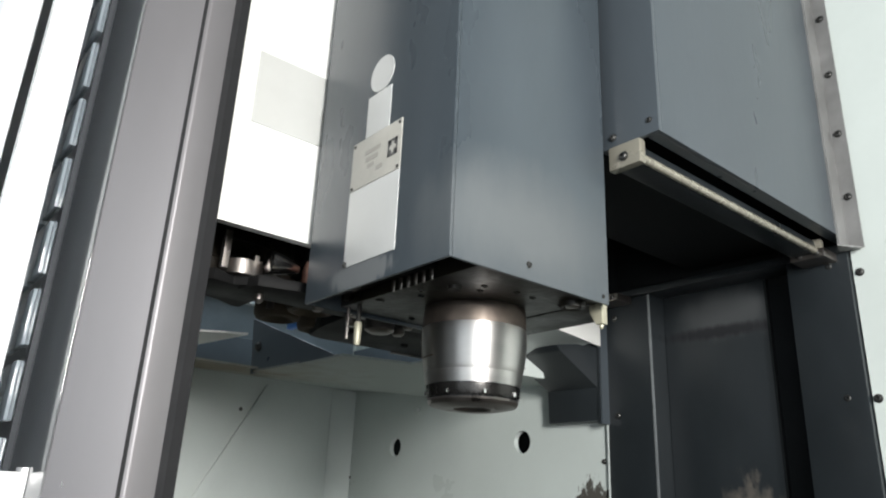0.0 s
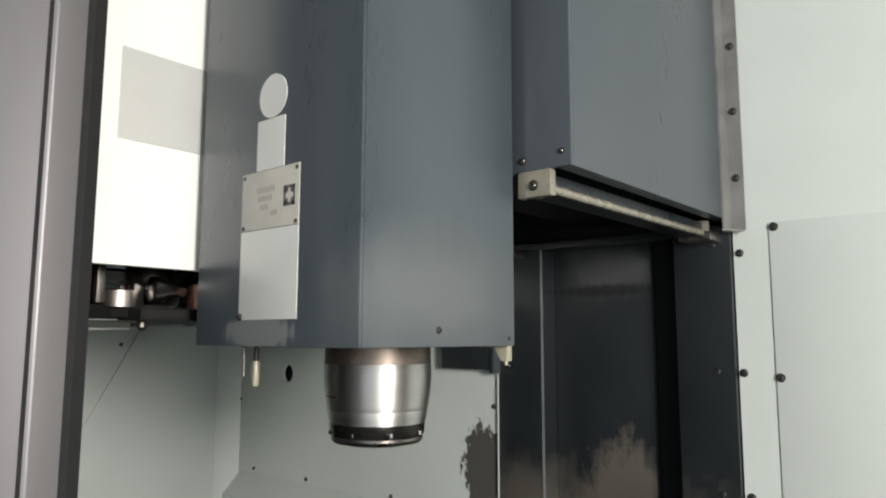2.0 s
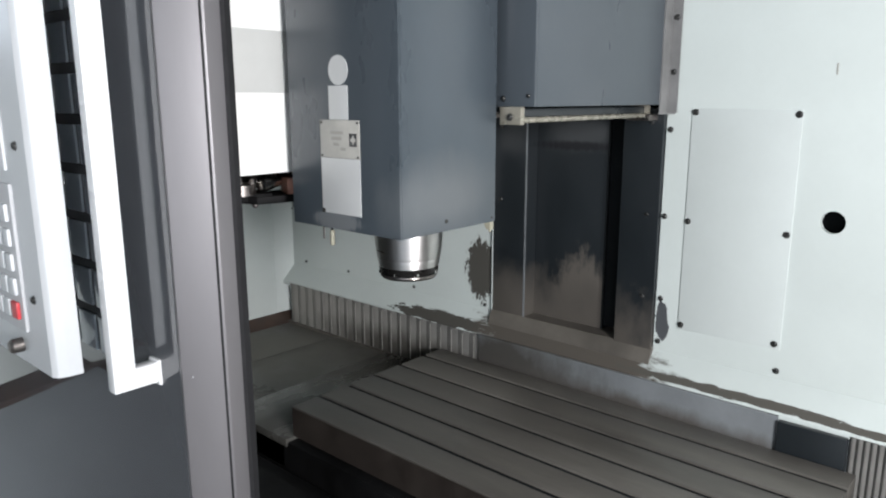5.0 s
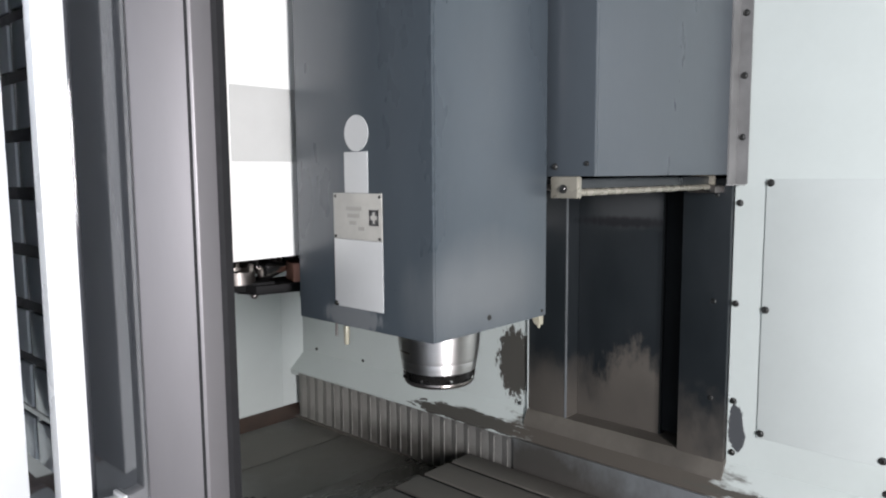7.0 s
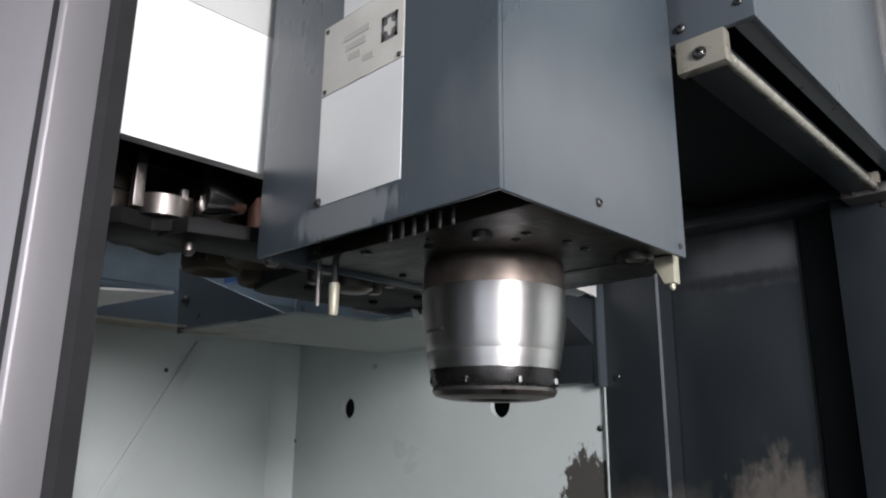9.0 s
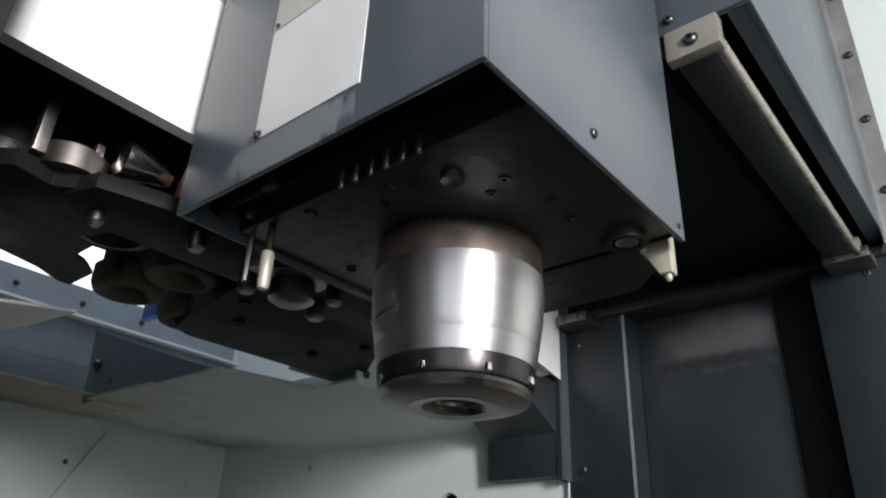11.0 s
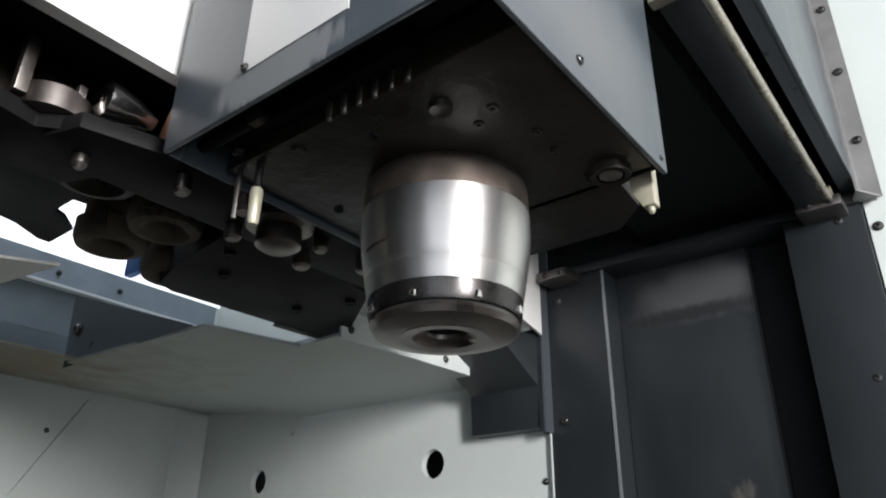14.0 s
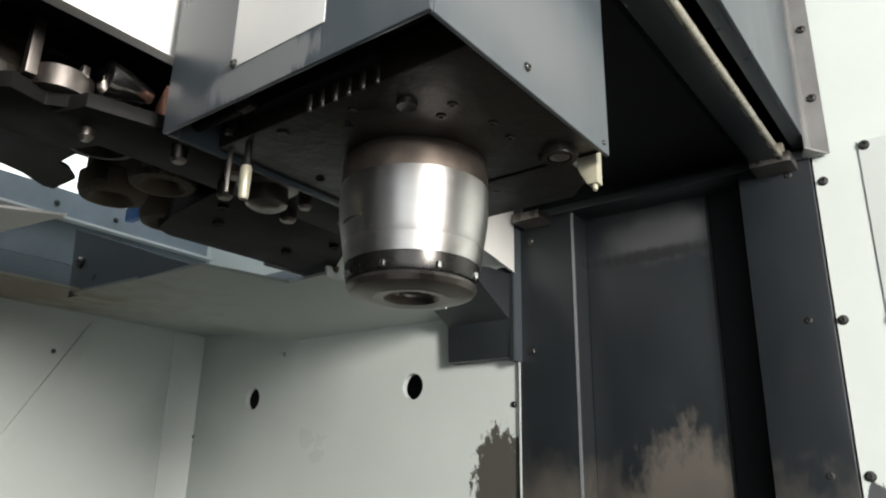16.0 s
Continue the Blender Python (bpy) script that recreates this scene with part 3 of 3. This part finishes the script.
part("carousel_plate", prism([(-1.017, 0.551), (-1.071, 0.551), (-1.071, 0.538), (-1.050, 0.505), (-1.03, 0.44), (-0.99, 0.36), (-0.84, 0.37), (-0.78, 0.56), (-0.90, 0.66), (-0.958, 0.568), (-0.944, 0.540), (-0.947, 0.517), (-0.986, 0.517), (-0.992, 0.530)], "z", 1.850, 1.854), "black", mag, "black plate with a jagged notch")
pot_me = None
for px, py in ((-0.813, 0.382), (-0.817, 0.481), (-0.856, 0.571), (-0.935, 0.558), (-0.958, 0.645), (-0.905, 0.700)):
    a = math.atan2(py - CY, px - CX)
    if pot_me is None:
        pot_me = finish("tool_pot", lathe([(0.010, -0.036), (0.018, -0.050), (0.025, -0.055), (0.033, -0.053), (0.036, -0.046), (0.036, -0.030), (0.030, -0.026), (0.030, 0.02), (0.024, 0.03)], (0, 0, 0), "z", 24), "pot")
        key_me = finish("pot_key", box(-0.006, 0.006, -0.037, -0.031, -0.046, -0.028, 0.001), "steel_dark")
    pot = new("tool_pot", pot_me)
    pot.parent = mag
    pot.location = Vector((px, py, 1.862)) - mag.location
    k = new("pot_key", key_me)
    k.parent = pot
    k.rotation_euler = (0, 0, a)
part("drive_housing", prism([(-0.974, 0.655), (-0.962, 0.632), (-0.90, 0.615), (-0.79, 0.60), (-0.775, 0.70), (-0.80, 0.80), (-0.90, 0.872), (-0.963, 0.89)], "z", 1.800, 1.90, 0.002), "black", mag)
part("edge_strip", prism([(-0.970, 0.80), (-0.966, 0.885), (-0.962, 0.885), (-0.966, 0.80)], "z", 1.797, 1.800), "steel_dark", mag, "bright thin edge strip")
for x, y in ((-0.83, 0.63), (-0.88, 0.66), (-0.90, 0.78), (-0.83, 0.80)):
    part("cap_screw", lathe([(0.003, -0.003), (0.006, -0.004), (0.007, 0.001)], (x, y, 1.800), "z", 14), "black", mag)
tagged(part("blue_tag", box(-1.005, -0.975, 0.612, 0.622, 1.812, 1.868, 0.002), "blue"), "small blue plastic tag hanging behind the tool pots", "tag")

# ---- spindle head ----
HX0, HX1, HY0, HY1, HZ = -0.657, -0.400, 0.453, 0.682, 1.762
head = thing("spindle_head", (-0.53, 0.57, HZ), "dark grey spindle head cover with silver labels and steel nose", "spindle head")
part("cover", box(HX0, HX1, HY0, HY0 + 0.004, HZ, 3.0, 0.0018), "head", head)
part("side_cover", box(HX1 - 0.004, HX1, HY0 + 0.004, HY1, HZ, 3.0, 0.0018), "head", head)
part("side_cover", box(HX0, HX0 + 0.004, HY0 + 0.004, HY1, HZ, 3.0, 0.0018), "head", head)
# near-black fill for the shade inside and behind the head
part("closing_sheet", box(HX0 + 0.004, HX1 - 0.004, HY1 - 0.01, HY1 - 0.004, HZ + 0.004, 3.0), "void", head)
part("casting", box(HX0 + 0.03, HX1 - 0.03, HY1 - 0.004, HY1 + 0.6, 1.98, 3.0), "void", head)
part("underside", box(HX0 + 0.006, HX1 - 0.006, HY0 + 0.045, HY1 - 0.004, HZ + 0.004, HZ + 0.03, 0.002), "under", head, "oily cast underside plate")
# near-black sheet painted as the shade up in the front cavity
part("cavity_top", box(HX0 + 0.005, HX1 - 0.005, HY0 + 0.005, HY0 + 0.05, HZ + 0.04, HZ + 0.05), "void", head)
SX, SY = -0.5435, HY0 + 0.163
part("collar", lathe([(0.0565, HZ + 0.006), (0.0595, HZ + 0.002), (0.0600, HZ - 0.004), (0.0604, HZ - 0.0205)], (SX, SY, 0), "z", 72), "stain", head, "stained collar above the nose")
part("nose", lathe([(0.0604, HZ - 0.0200), (0.0607, HZ - 0.0212), (0.0608, HZ - 0.036), (0.0598, HZ - 0.050), (0.0575, HZ - 0.0645), (0.0566, HZ - 0.0695), (0.0558, HZ - 0.0705), (0.0558, HZ - 0.0715), (0.0562, HZ - 0.0725), (0.0550, HZ - 0.079), (0.0540, HZ - 0.085)], (SX, SY, 0), "z", 80), "steel", head, "turned bright steel spindle nose")
ringp = part("nose_ring", lathe([(0.0525, HZ - 0.0846), (0.0537, HZ - 0.0855), (0.0530, HZ - 0.0955), (0.0520, HZ - 0.0985), (0.0495, HZ - 0.099)], (SX, SY, 0), "z", 72), "ring_dark", head, "dark ring with small bright dogs")
for i in range(8):
    a = 2 * math.pi * (i + 0.35) / 8
    u, v = SX + 0.0526 * math.cos(a), SY + 0.0526 * math.sin(a)
    part("dog", box(u - 0.0020, u + 0.0020, v - 0.0020, v + 0.0020, HZ - 0.0972, HZ - 0.0925, 0.0005), "chrome", ringp)
# near-black ring in place of the shade in the gap
part("gap_ring", lathe([(0.0500, HZ - 0.098), (0.0500, HZ - 0.101)], (SX, SY, 0), "z", 64), "void", head)
part("face_plate", lathe([(0.0508, HZ - 0.0998), (0.0516, HZ - 0.1025), (0.0490, HZ - 0.1062), (0.036, HZ - 0.1092), (0.030, HZ - 0.1092), (0.0285, HZ - 0.1055), (0.025, HZ - 0.1055), (0.020, HZ - 0.095), (0.013, HZ - 0.083)], (SX, SY, 0), "z", 64), "steel_dark", head, "spindle face with tapered bore")
part("engraving", arc_band(SX, SY, 0.0570, 0.0591, HZ - 0.0565, HZ - 0.0515, -118, -92, 12), "stain", head, "faint engraved mark")
part("bore", lathe([(0.031, HZ - 0.1097), (0.022, HZ - 0.1092), (0.020, HZ - 0.1057), (0.016, HZ - 0.1037), (0.014, HZ - 0.097)], (SX, SY, 0), "z", 40, None, False), "steel_dark", head, "dark tapered bore")
# coolant nozzles, screws and clutter under the head
part("manifold", box(-0.640, -0.470, HY0 + 0.034, HY0 + 0.048, HZ + 0.016, HZ + 0.034, 0.002), "black", head, "black coolant manifold")
part("hose", lathe([(0.0055, -0.652), (0.0055, -0.600)], (0, HY0 + 0.026, HZ + 0.016), "x", 14), "black", head)
part("fitting", lathe([(0.0045, -0.600), (0.0062, -0.598), (0.0062, -0.588), (0.004, -0.585)], (0, HY0 + 0.026, HZ + 0.016), "x", 6), "ring_dark", head)
part("fitting", lathe([(0.0035, -0.004), (0.006, -0.002), (0.006, 0.008)], (-0.630, HY0 + 0.040, HZ + 0.012), "z", 6), "ring_dark", head)
part("fitting", lathe([(0.0035, -0.004), (0.006, -0.002), (0.006, 0.008)], (-0.585, HY0 + 0.056, HZ + 0.006), "z", 6), "ring_dark", head)
part("cross_bolt", lathe([(0.004, -0.001), (0.007, -0.002), (0.008, 0.004)], (-0.480, HY0 + 0.076, HZ + 0.002), "z", 20), "under", head)
for i in range(6):
    x = -0.545 + 0.0130 * i
    part("coolant_nozzle", lathe([(0.0018, 0), (0.0030, 0.003), (0.0030, 0.016), (0.002, 0.022)], (x, HY0 + 0.046, HZ + 0.004), "z", 12), "steel_dark", head)
nozzle = part("air_nozzle", lathe([(0.0030, -0.044), (0.0040, -0.042), (0.0046, -0.020), (0.0040, -0.017)], (-0.620, HY0 + 0.052, HZ), "z", 14), "brass", head, "pale brass air nozzle")
part("stem", lathe([(0.0028, -0.018), (0.0028, 0.008)], (-0.620, HY0 + 0.052, HZ), "z", 10), "ring_dark", nozzle)
part("air_pipe", lathe([(0.002, -0.034), (0.002, 0.01)], (-0.640, HY0 + 0.050, HZ), "z", 10), "steel_dark", head)
for i in range(22):
    x, y = random.uniform(HX0 + 0.03, HX1 - 0.03), random.uniform(HY0 + 0.06, HY1 - 0.02)
    if math.hypot(x - SX, y - SY) > 0.085:
        part("cap_screw", lathe([(0.0010, 0.0005), (0.0020, -0.0008), (0.0036, -0.0010), (0.0040, 0.004)], (x, y, HZ + 0.0035), "z", 12), "void" if i % 4 == 0 else "under", head)
part("plug", lathe([(0.004, -0.003), (0.008, -0.002), (0.009, 0.004)], (-0.432, HY0 + 0.206, HZ + 0.001), "z", 24), "steel_dark", head, "round bright plug")
part("plug_ring", lathe([(0.010, -0.002), (0.014, -0.003), (0.015, 0.004), (0.010, 0.004), (0.010, -0.002)], (-0.432, HY0 + 0.206, HZ + 0.001), "z", 24, close=False), "under", head)
rear_bracket = part("rear_bracket", prism([(-0.422, HZ - 0.017), (-0.413, HZ - 0.017), (-0.413, HZ + 0.050), (-0.430, HZ + 0.050), (-0.430, HZ - 0.002)], "y", HY1 + 0.003, HY1 + 0.013, 0.001), "brass", head, "pale folded sheet bracket")
part("drain_tip", lathe([(0.0012, -0.022), (0.0024, -0.0205), (0.0024, -0.016)], (-0.4175, HY1 + 0.008, HZ), "z", 12), "brass", rear_bracket)
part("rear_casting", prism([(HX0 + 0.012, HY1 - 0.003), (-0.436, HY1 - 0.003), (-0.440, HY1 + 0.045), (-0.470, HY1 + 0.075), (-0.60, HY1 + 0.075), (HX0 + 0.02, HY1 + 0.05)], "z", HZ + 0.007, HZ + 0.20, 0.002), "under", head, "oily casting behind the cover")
bolt((HX1, HY0 + 0.103, HZ + 0.016), head, 0.003, "+x")
bolt((HX1, 0.672, HZ + 0.008), head, 0.002, "+x")
# labels on the head's front
LZ, LX0, LX1 = HZ + 0.026, -0.577, -0.484
lab = part("label_plate", box(LX0, LX1, HY0 - 0.001, HY0, LZ, LZ + 0.0885, 0.0004), "label_a", head, "plain silver lower label")
lab2 = part("label_plate", box(LX0, LX1, HY0 - 0.0012, HY0, LZ + 0.089, LZ + 0.148, 0.0004), "label_b", head, "yellowed upper label with faint print")
part("label_plate", box(-0.554, -0.509, HY0 - 0.001, HY0, LZ + 0.1485, LZ + 0.200, 0.0004), "label_a", head)
part("label_disc", lathe([(0.0225, HY0), (0.0225, HY0 - 0.001)], (-0.530, 0, LZ + 0.2230), "y", 40), "label_a", head, "round silver label")
for x, z, w in ((-0.551, 0.126, 0.030), (-0.549, 0.117, 0.024), (-0.545, 0.108, 0.014), (-0.528, 0.101, 0.012)):
    part("faint_bar", box(x, x + w, HY0 - 0.0016, HY0 - 0.001, LZ + z, LZ + z + 0.005), "faint", lab2)
for x0, x1, z0, z1 in ((-0.507, -0.490, 0.125, 0.128), (-0.507, -0.490, 0.108, 0.111), (-0.507, -0.5045, 0.108, 0.128), (-0.4925, -0.490, 0.108, 0.128)):
    part("mark_bar", box(x0, x1, HY0 - 0.0016, HY0 - 0.001, LZ + z0, LZ + z1), "ink", lab2)
for dx, dz in ((-0.0048, 0.0052), (0.0048, 0.0052), (-0.0048, -0.0052), (0.0048, -0.0052)):
    part("mark_dot", lathe([(0.0030, HY0 - 0.001), (0.0030, HY0 - 0.0016)], (-0.4985 + dx, 0, LZ + 0.118 + dz), "y", 12), "ink", lab2)
for x, z in ((LX0 + 0.004, 0.003), (LX0 + 0.004, 0.092), (LX1 - 0.004, 0.092), (LX1 - 0.004, 0.144), (LX0 + 0.004, 0.144)):
    bolt((x, HY0 - 0.001, LZ + z), head, 0.0018)
bolt((LX0 + 0.003, HY0 - 0.001, LZ + 0.003), head, 0.003)

# ---- table and way covers ----
TX0, TX1, TY0, TY1, TZ = -0.925, 0.107, 0.622, 1.128, 1.285
table = thing("machine_table", ((TX0 + TX1) / 2, (TY0 + TY1) / 2, 1.2), "oily cast iron machine table with five T slots", "machine table")
slots = [0.700, 0.788, 0.876, 0.967, 1.060]
edges = [TY0] + [v for s in slots for v in (s - 0.007, s + 0.007)] + [TY1]
for y0, y1 in zip(edges[::2], edges[1::2]):
    part("land", box(TX0, TX1, y0, y1, TZ - 0.030, TZ, 0.0012), "table", table)
part("side_face", box(TX0 + 0.001, TX1 - 0.001, TY0 - 0.002, TY0, 1.213, TZ - 0.003), "table_side", table, "table side, darker than the top")
# dark filler just below the top, painted as the slots' shade
for s in slots:
    part("slot_shade", box(TX0 + 0.002, TX1 - 0.002, s - 0.0069, s + 0.0069, TZ - 0.028, TZ - 0.0045), "void", table)
part("table_body", box(TX0, TX1, TY0, TY1, 1.212, TZ - 0.030, 0.001), "table", table)
saddle = structure("saddle", box(-1.3, 0.5, 0.60, 1.13, 0.8, 1.205), "black", "black saddle casting below the table", "machine base")
way_l = thing("way_cover", (-1.3, 0.87, 1.19), "dark oily steel way cover beside the table", "way cover", group="way covers")
for i in range(3):
    part("cover_plate", box(-1.64 + 0.24 * i, -1.40 + 0.24 * i, 0.605 - 0.004 * i, 1.138, 1.195, 1.208 + 0.003 * i, 0.001), "cover", way_l)
part("front_drop", box(-1.64, TX0 - 0.01, 0.60, 0.605, 1.14, 1.204), "cover", way_l)
way_r = thing("way_cover", (0.5, 0.87, 1.19), "dark oily steel way cover beside the table", "way cover", group="way covers")
for i in range(3):
    part("cover_plate", box(TX1 + 0.01 + 0.3 * i, TX1 + 0.31 + 0.3 * i, 0.605 - 0.004 * i, 1.138, 1.195, 1.214 - 0.003 * i, 0.001), "cover", way_r)
ap = thing("table_apron", (-0.42, 1.14, 1.27), "smooth grey apron plate behind the table", "apron")
part("plate", box(-0.80, -0.04, 1.140, 1.146, 1.225, 1.352, 0.001), "apron", ap)
part("end_block", box(-0.038, 0.085, 1.132, 1.146, 1.225, 1.345, 0.001), "column", ap, "dark end plate")


def bellows(x0, x1, n, label, from_x):
    b = thing("bellows", ((x0 + x1) / 2, 1.145, 1.21), label, "bellows", group="rear bellows")
    step = (x1 - x0) / n
    me_fold = me_edge = None
    for i in range(n):
        x = x0 + step * i
        if me_fold is None:
            w = step
            me_fold = finish("fold", prism([(0, 0), (w * 0.40, -0.0045), (w * 0.60, -0.0045), (w, 0), (w, 0.012), (0, 0.012)], "z", 0, 0.135), "bellows")
            me_edge = finish("fold_edge", box(w * 0.47, w * 0.47 + 0.0022, -0.0056, -0.004, 0.004, 0.128), "bellows_edge")
        f = new("fold", me_fold)
        f.parent = b
        if x > from_x:
            e = new("fold_edge", me_edge)
            e.parent = f
        f.location = Vector((x0 + step * i, 1.150, 1.212)) - b.location
    return b


bellows(-1.64, -0.80, 21, "dusty ribbed bellows between side wall and apron", -1.52)
bellows(0.085, 1.28, 104, "dusty ribbed bellows between apron and side wall", 2.0)
structure("channel_floor", box(-1.69, 1.3, 1.138, 1.20, 1.19, 1.212), "ledge", "dusty channel floor behind the table", "floor")

# ---- open sliding door ----
door = thing("sliding_door", (-1.2, 0.25, 0.9), "dark grey sliding door pushed open, with a black seal", "door", kind="structure")
part("door_face", box(-2.6, -0.640, 0.217, 0.223, 0.5, 3.2, 0.001), "door", door)
part("edge_post", prism([(-0.640, 0.217), (-0.633, 0.217), (-0.596, 0.272), (-0.597, 0.298), (-0.640, 0.298)], "z", 0.5, 3.2, 0.0015), "post", door, "grey angled door edge")
part("edge_seam", prism([(-0.6005, 0.2665), (-0.5985, 0.2695), (-0.5975, 0.2690), (-0.5995, 0.2660)], "z", 0.5, 3.2), "rubber", door)
part("edge_seal", prism([(-0.598, 0.298), (-0.594, 0.303), (-0.596, 0.314), (-0.626, 0.318), (-0.640, 0.298)], "z", 0.5, 3.2), "rubber", door, "black rubber edge seal")
part("door_back", box(-2.6, -0.640, 0.285, 0.290, 0.5, 3.2), "door", door)
hd = part("handle", prism([(0.143, 1.532), (0.217, 1.532), (0.217, 1.565), (0.178, 1.565), (0.178, 2.75), (0.143, 2.75)], "x", -0.722, -0.700, 0.003), "handle", door, "long white door handle")
part("handle_foot", box(-0.726, -0.696, 0.211, 0.2165, 1.528, 1.569, 0.001), "handle", hd)
part("chip", lathe([(0.0015, 0), (0.0022, -0.0006)], (-0.6245, 0.2295, 1.556), "y", 10), "handle", door)
# latticed window in the door, left of the handle
win = part("window_frame", box(-1.12, -0.80, 0.212, 0.217, 1.50, 2.6), "door", door)
for r in range(12):
    z = 1.535 + 0.082 * r
    for x0, x1 in ((-1.060, -0.995), (-0.979, -0.915), (-0.898, -0.834)):
        part("pane", box(x0, x1, 0.208, 0.212, z, z + 0.064, 0.0008), "pane", win)
# control cabinet
cab = thing("control_cabinet", (-1.1, 0.12, 1.53), "light grey control cabinet with keys beside the door", "control panel")
part("body", prism([(-1.6, 0.10), (-0.822, 0.10), (-0.812, 0.106), (-0.808, 0.118), (-0.806, 0.142), (-1.6, 0.142)], "z", 1.54, 2.8, 0.002), "panel", cab)
part("mount", box(-1.5, -1.25, 0.142, 0.217, 1.7, 2.6, 0.002), "panel", cab)
part("screen_frame", box(-1.5, -0.905, 0.095, 0.10, 1.86, 2.4, 0.002), "panel", cab)
part("key_field", box(-1.5, -0.895, 0.094, 0.10, 1.60, 1.84, 0.002), "key", cab)
for r in range(5):
    for c in range(8):
        part("key", box(-0.935 - 0.035 * c, -0.908 - 0.035 * c, 0.088, 0.094, 1.62 + 0.04 * r, 1.648 + 0.04 * r, 0.002), "red" if (r + 2 * c) % 9 == 0 else "panel", cab)
part("knob", lathe([(0.012, 0.094), (0.012, 0.078), (0.008, 0.074)], (-0.92, 0, 1.575), "y", 20), "steel_dark", cab)
for z in (1.66, 1.90, 2.14):
    bolt((-0.86, 0.10, z), cab, 0.006)

# ---- plain shop that closes the place ----
structure("window_1", box(-2.62, -2.60, -0.4, 2.4, 2.05, 3.8), "window", "bright shop window beyond the magazine", "window")
structure("floor", box(-6, 6, -6, 3, -0.05, 0), "concrete", "plain grey concrete shop floor", "floor")
structure("shop_wall_back", box(-6, 6, 3, 3.1, 0, 5), "shop", "plain shop wall")
structure("shop_wall_front", box(-6, 6, -6.1, -6, 0, 5), "shop", "plain shop wall")
structure("shop_wall_left", box(-6.1, -6, -6, 3, 0, 5), "shop", "plain shop wall")
structure("shop_wall_right", box(6, 6.1, -6, 3, 0, 5), "shop", "plain shop wall")
structure("ceiling", box(-6, 6, -6, 3, 5, 5.1), "shop", "plain shop ceiling", "ceiling")
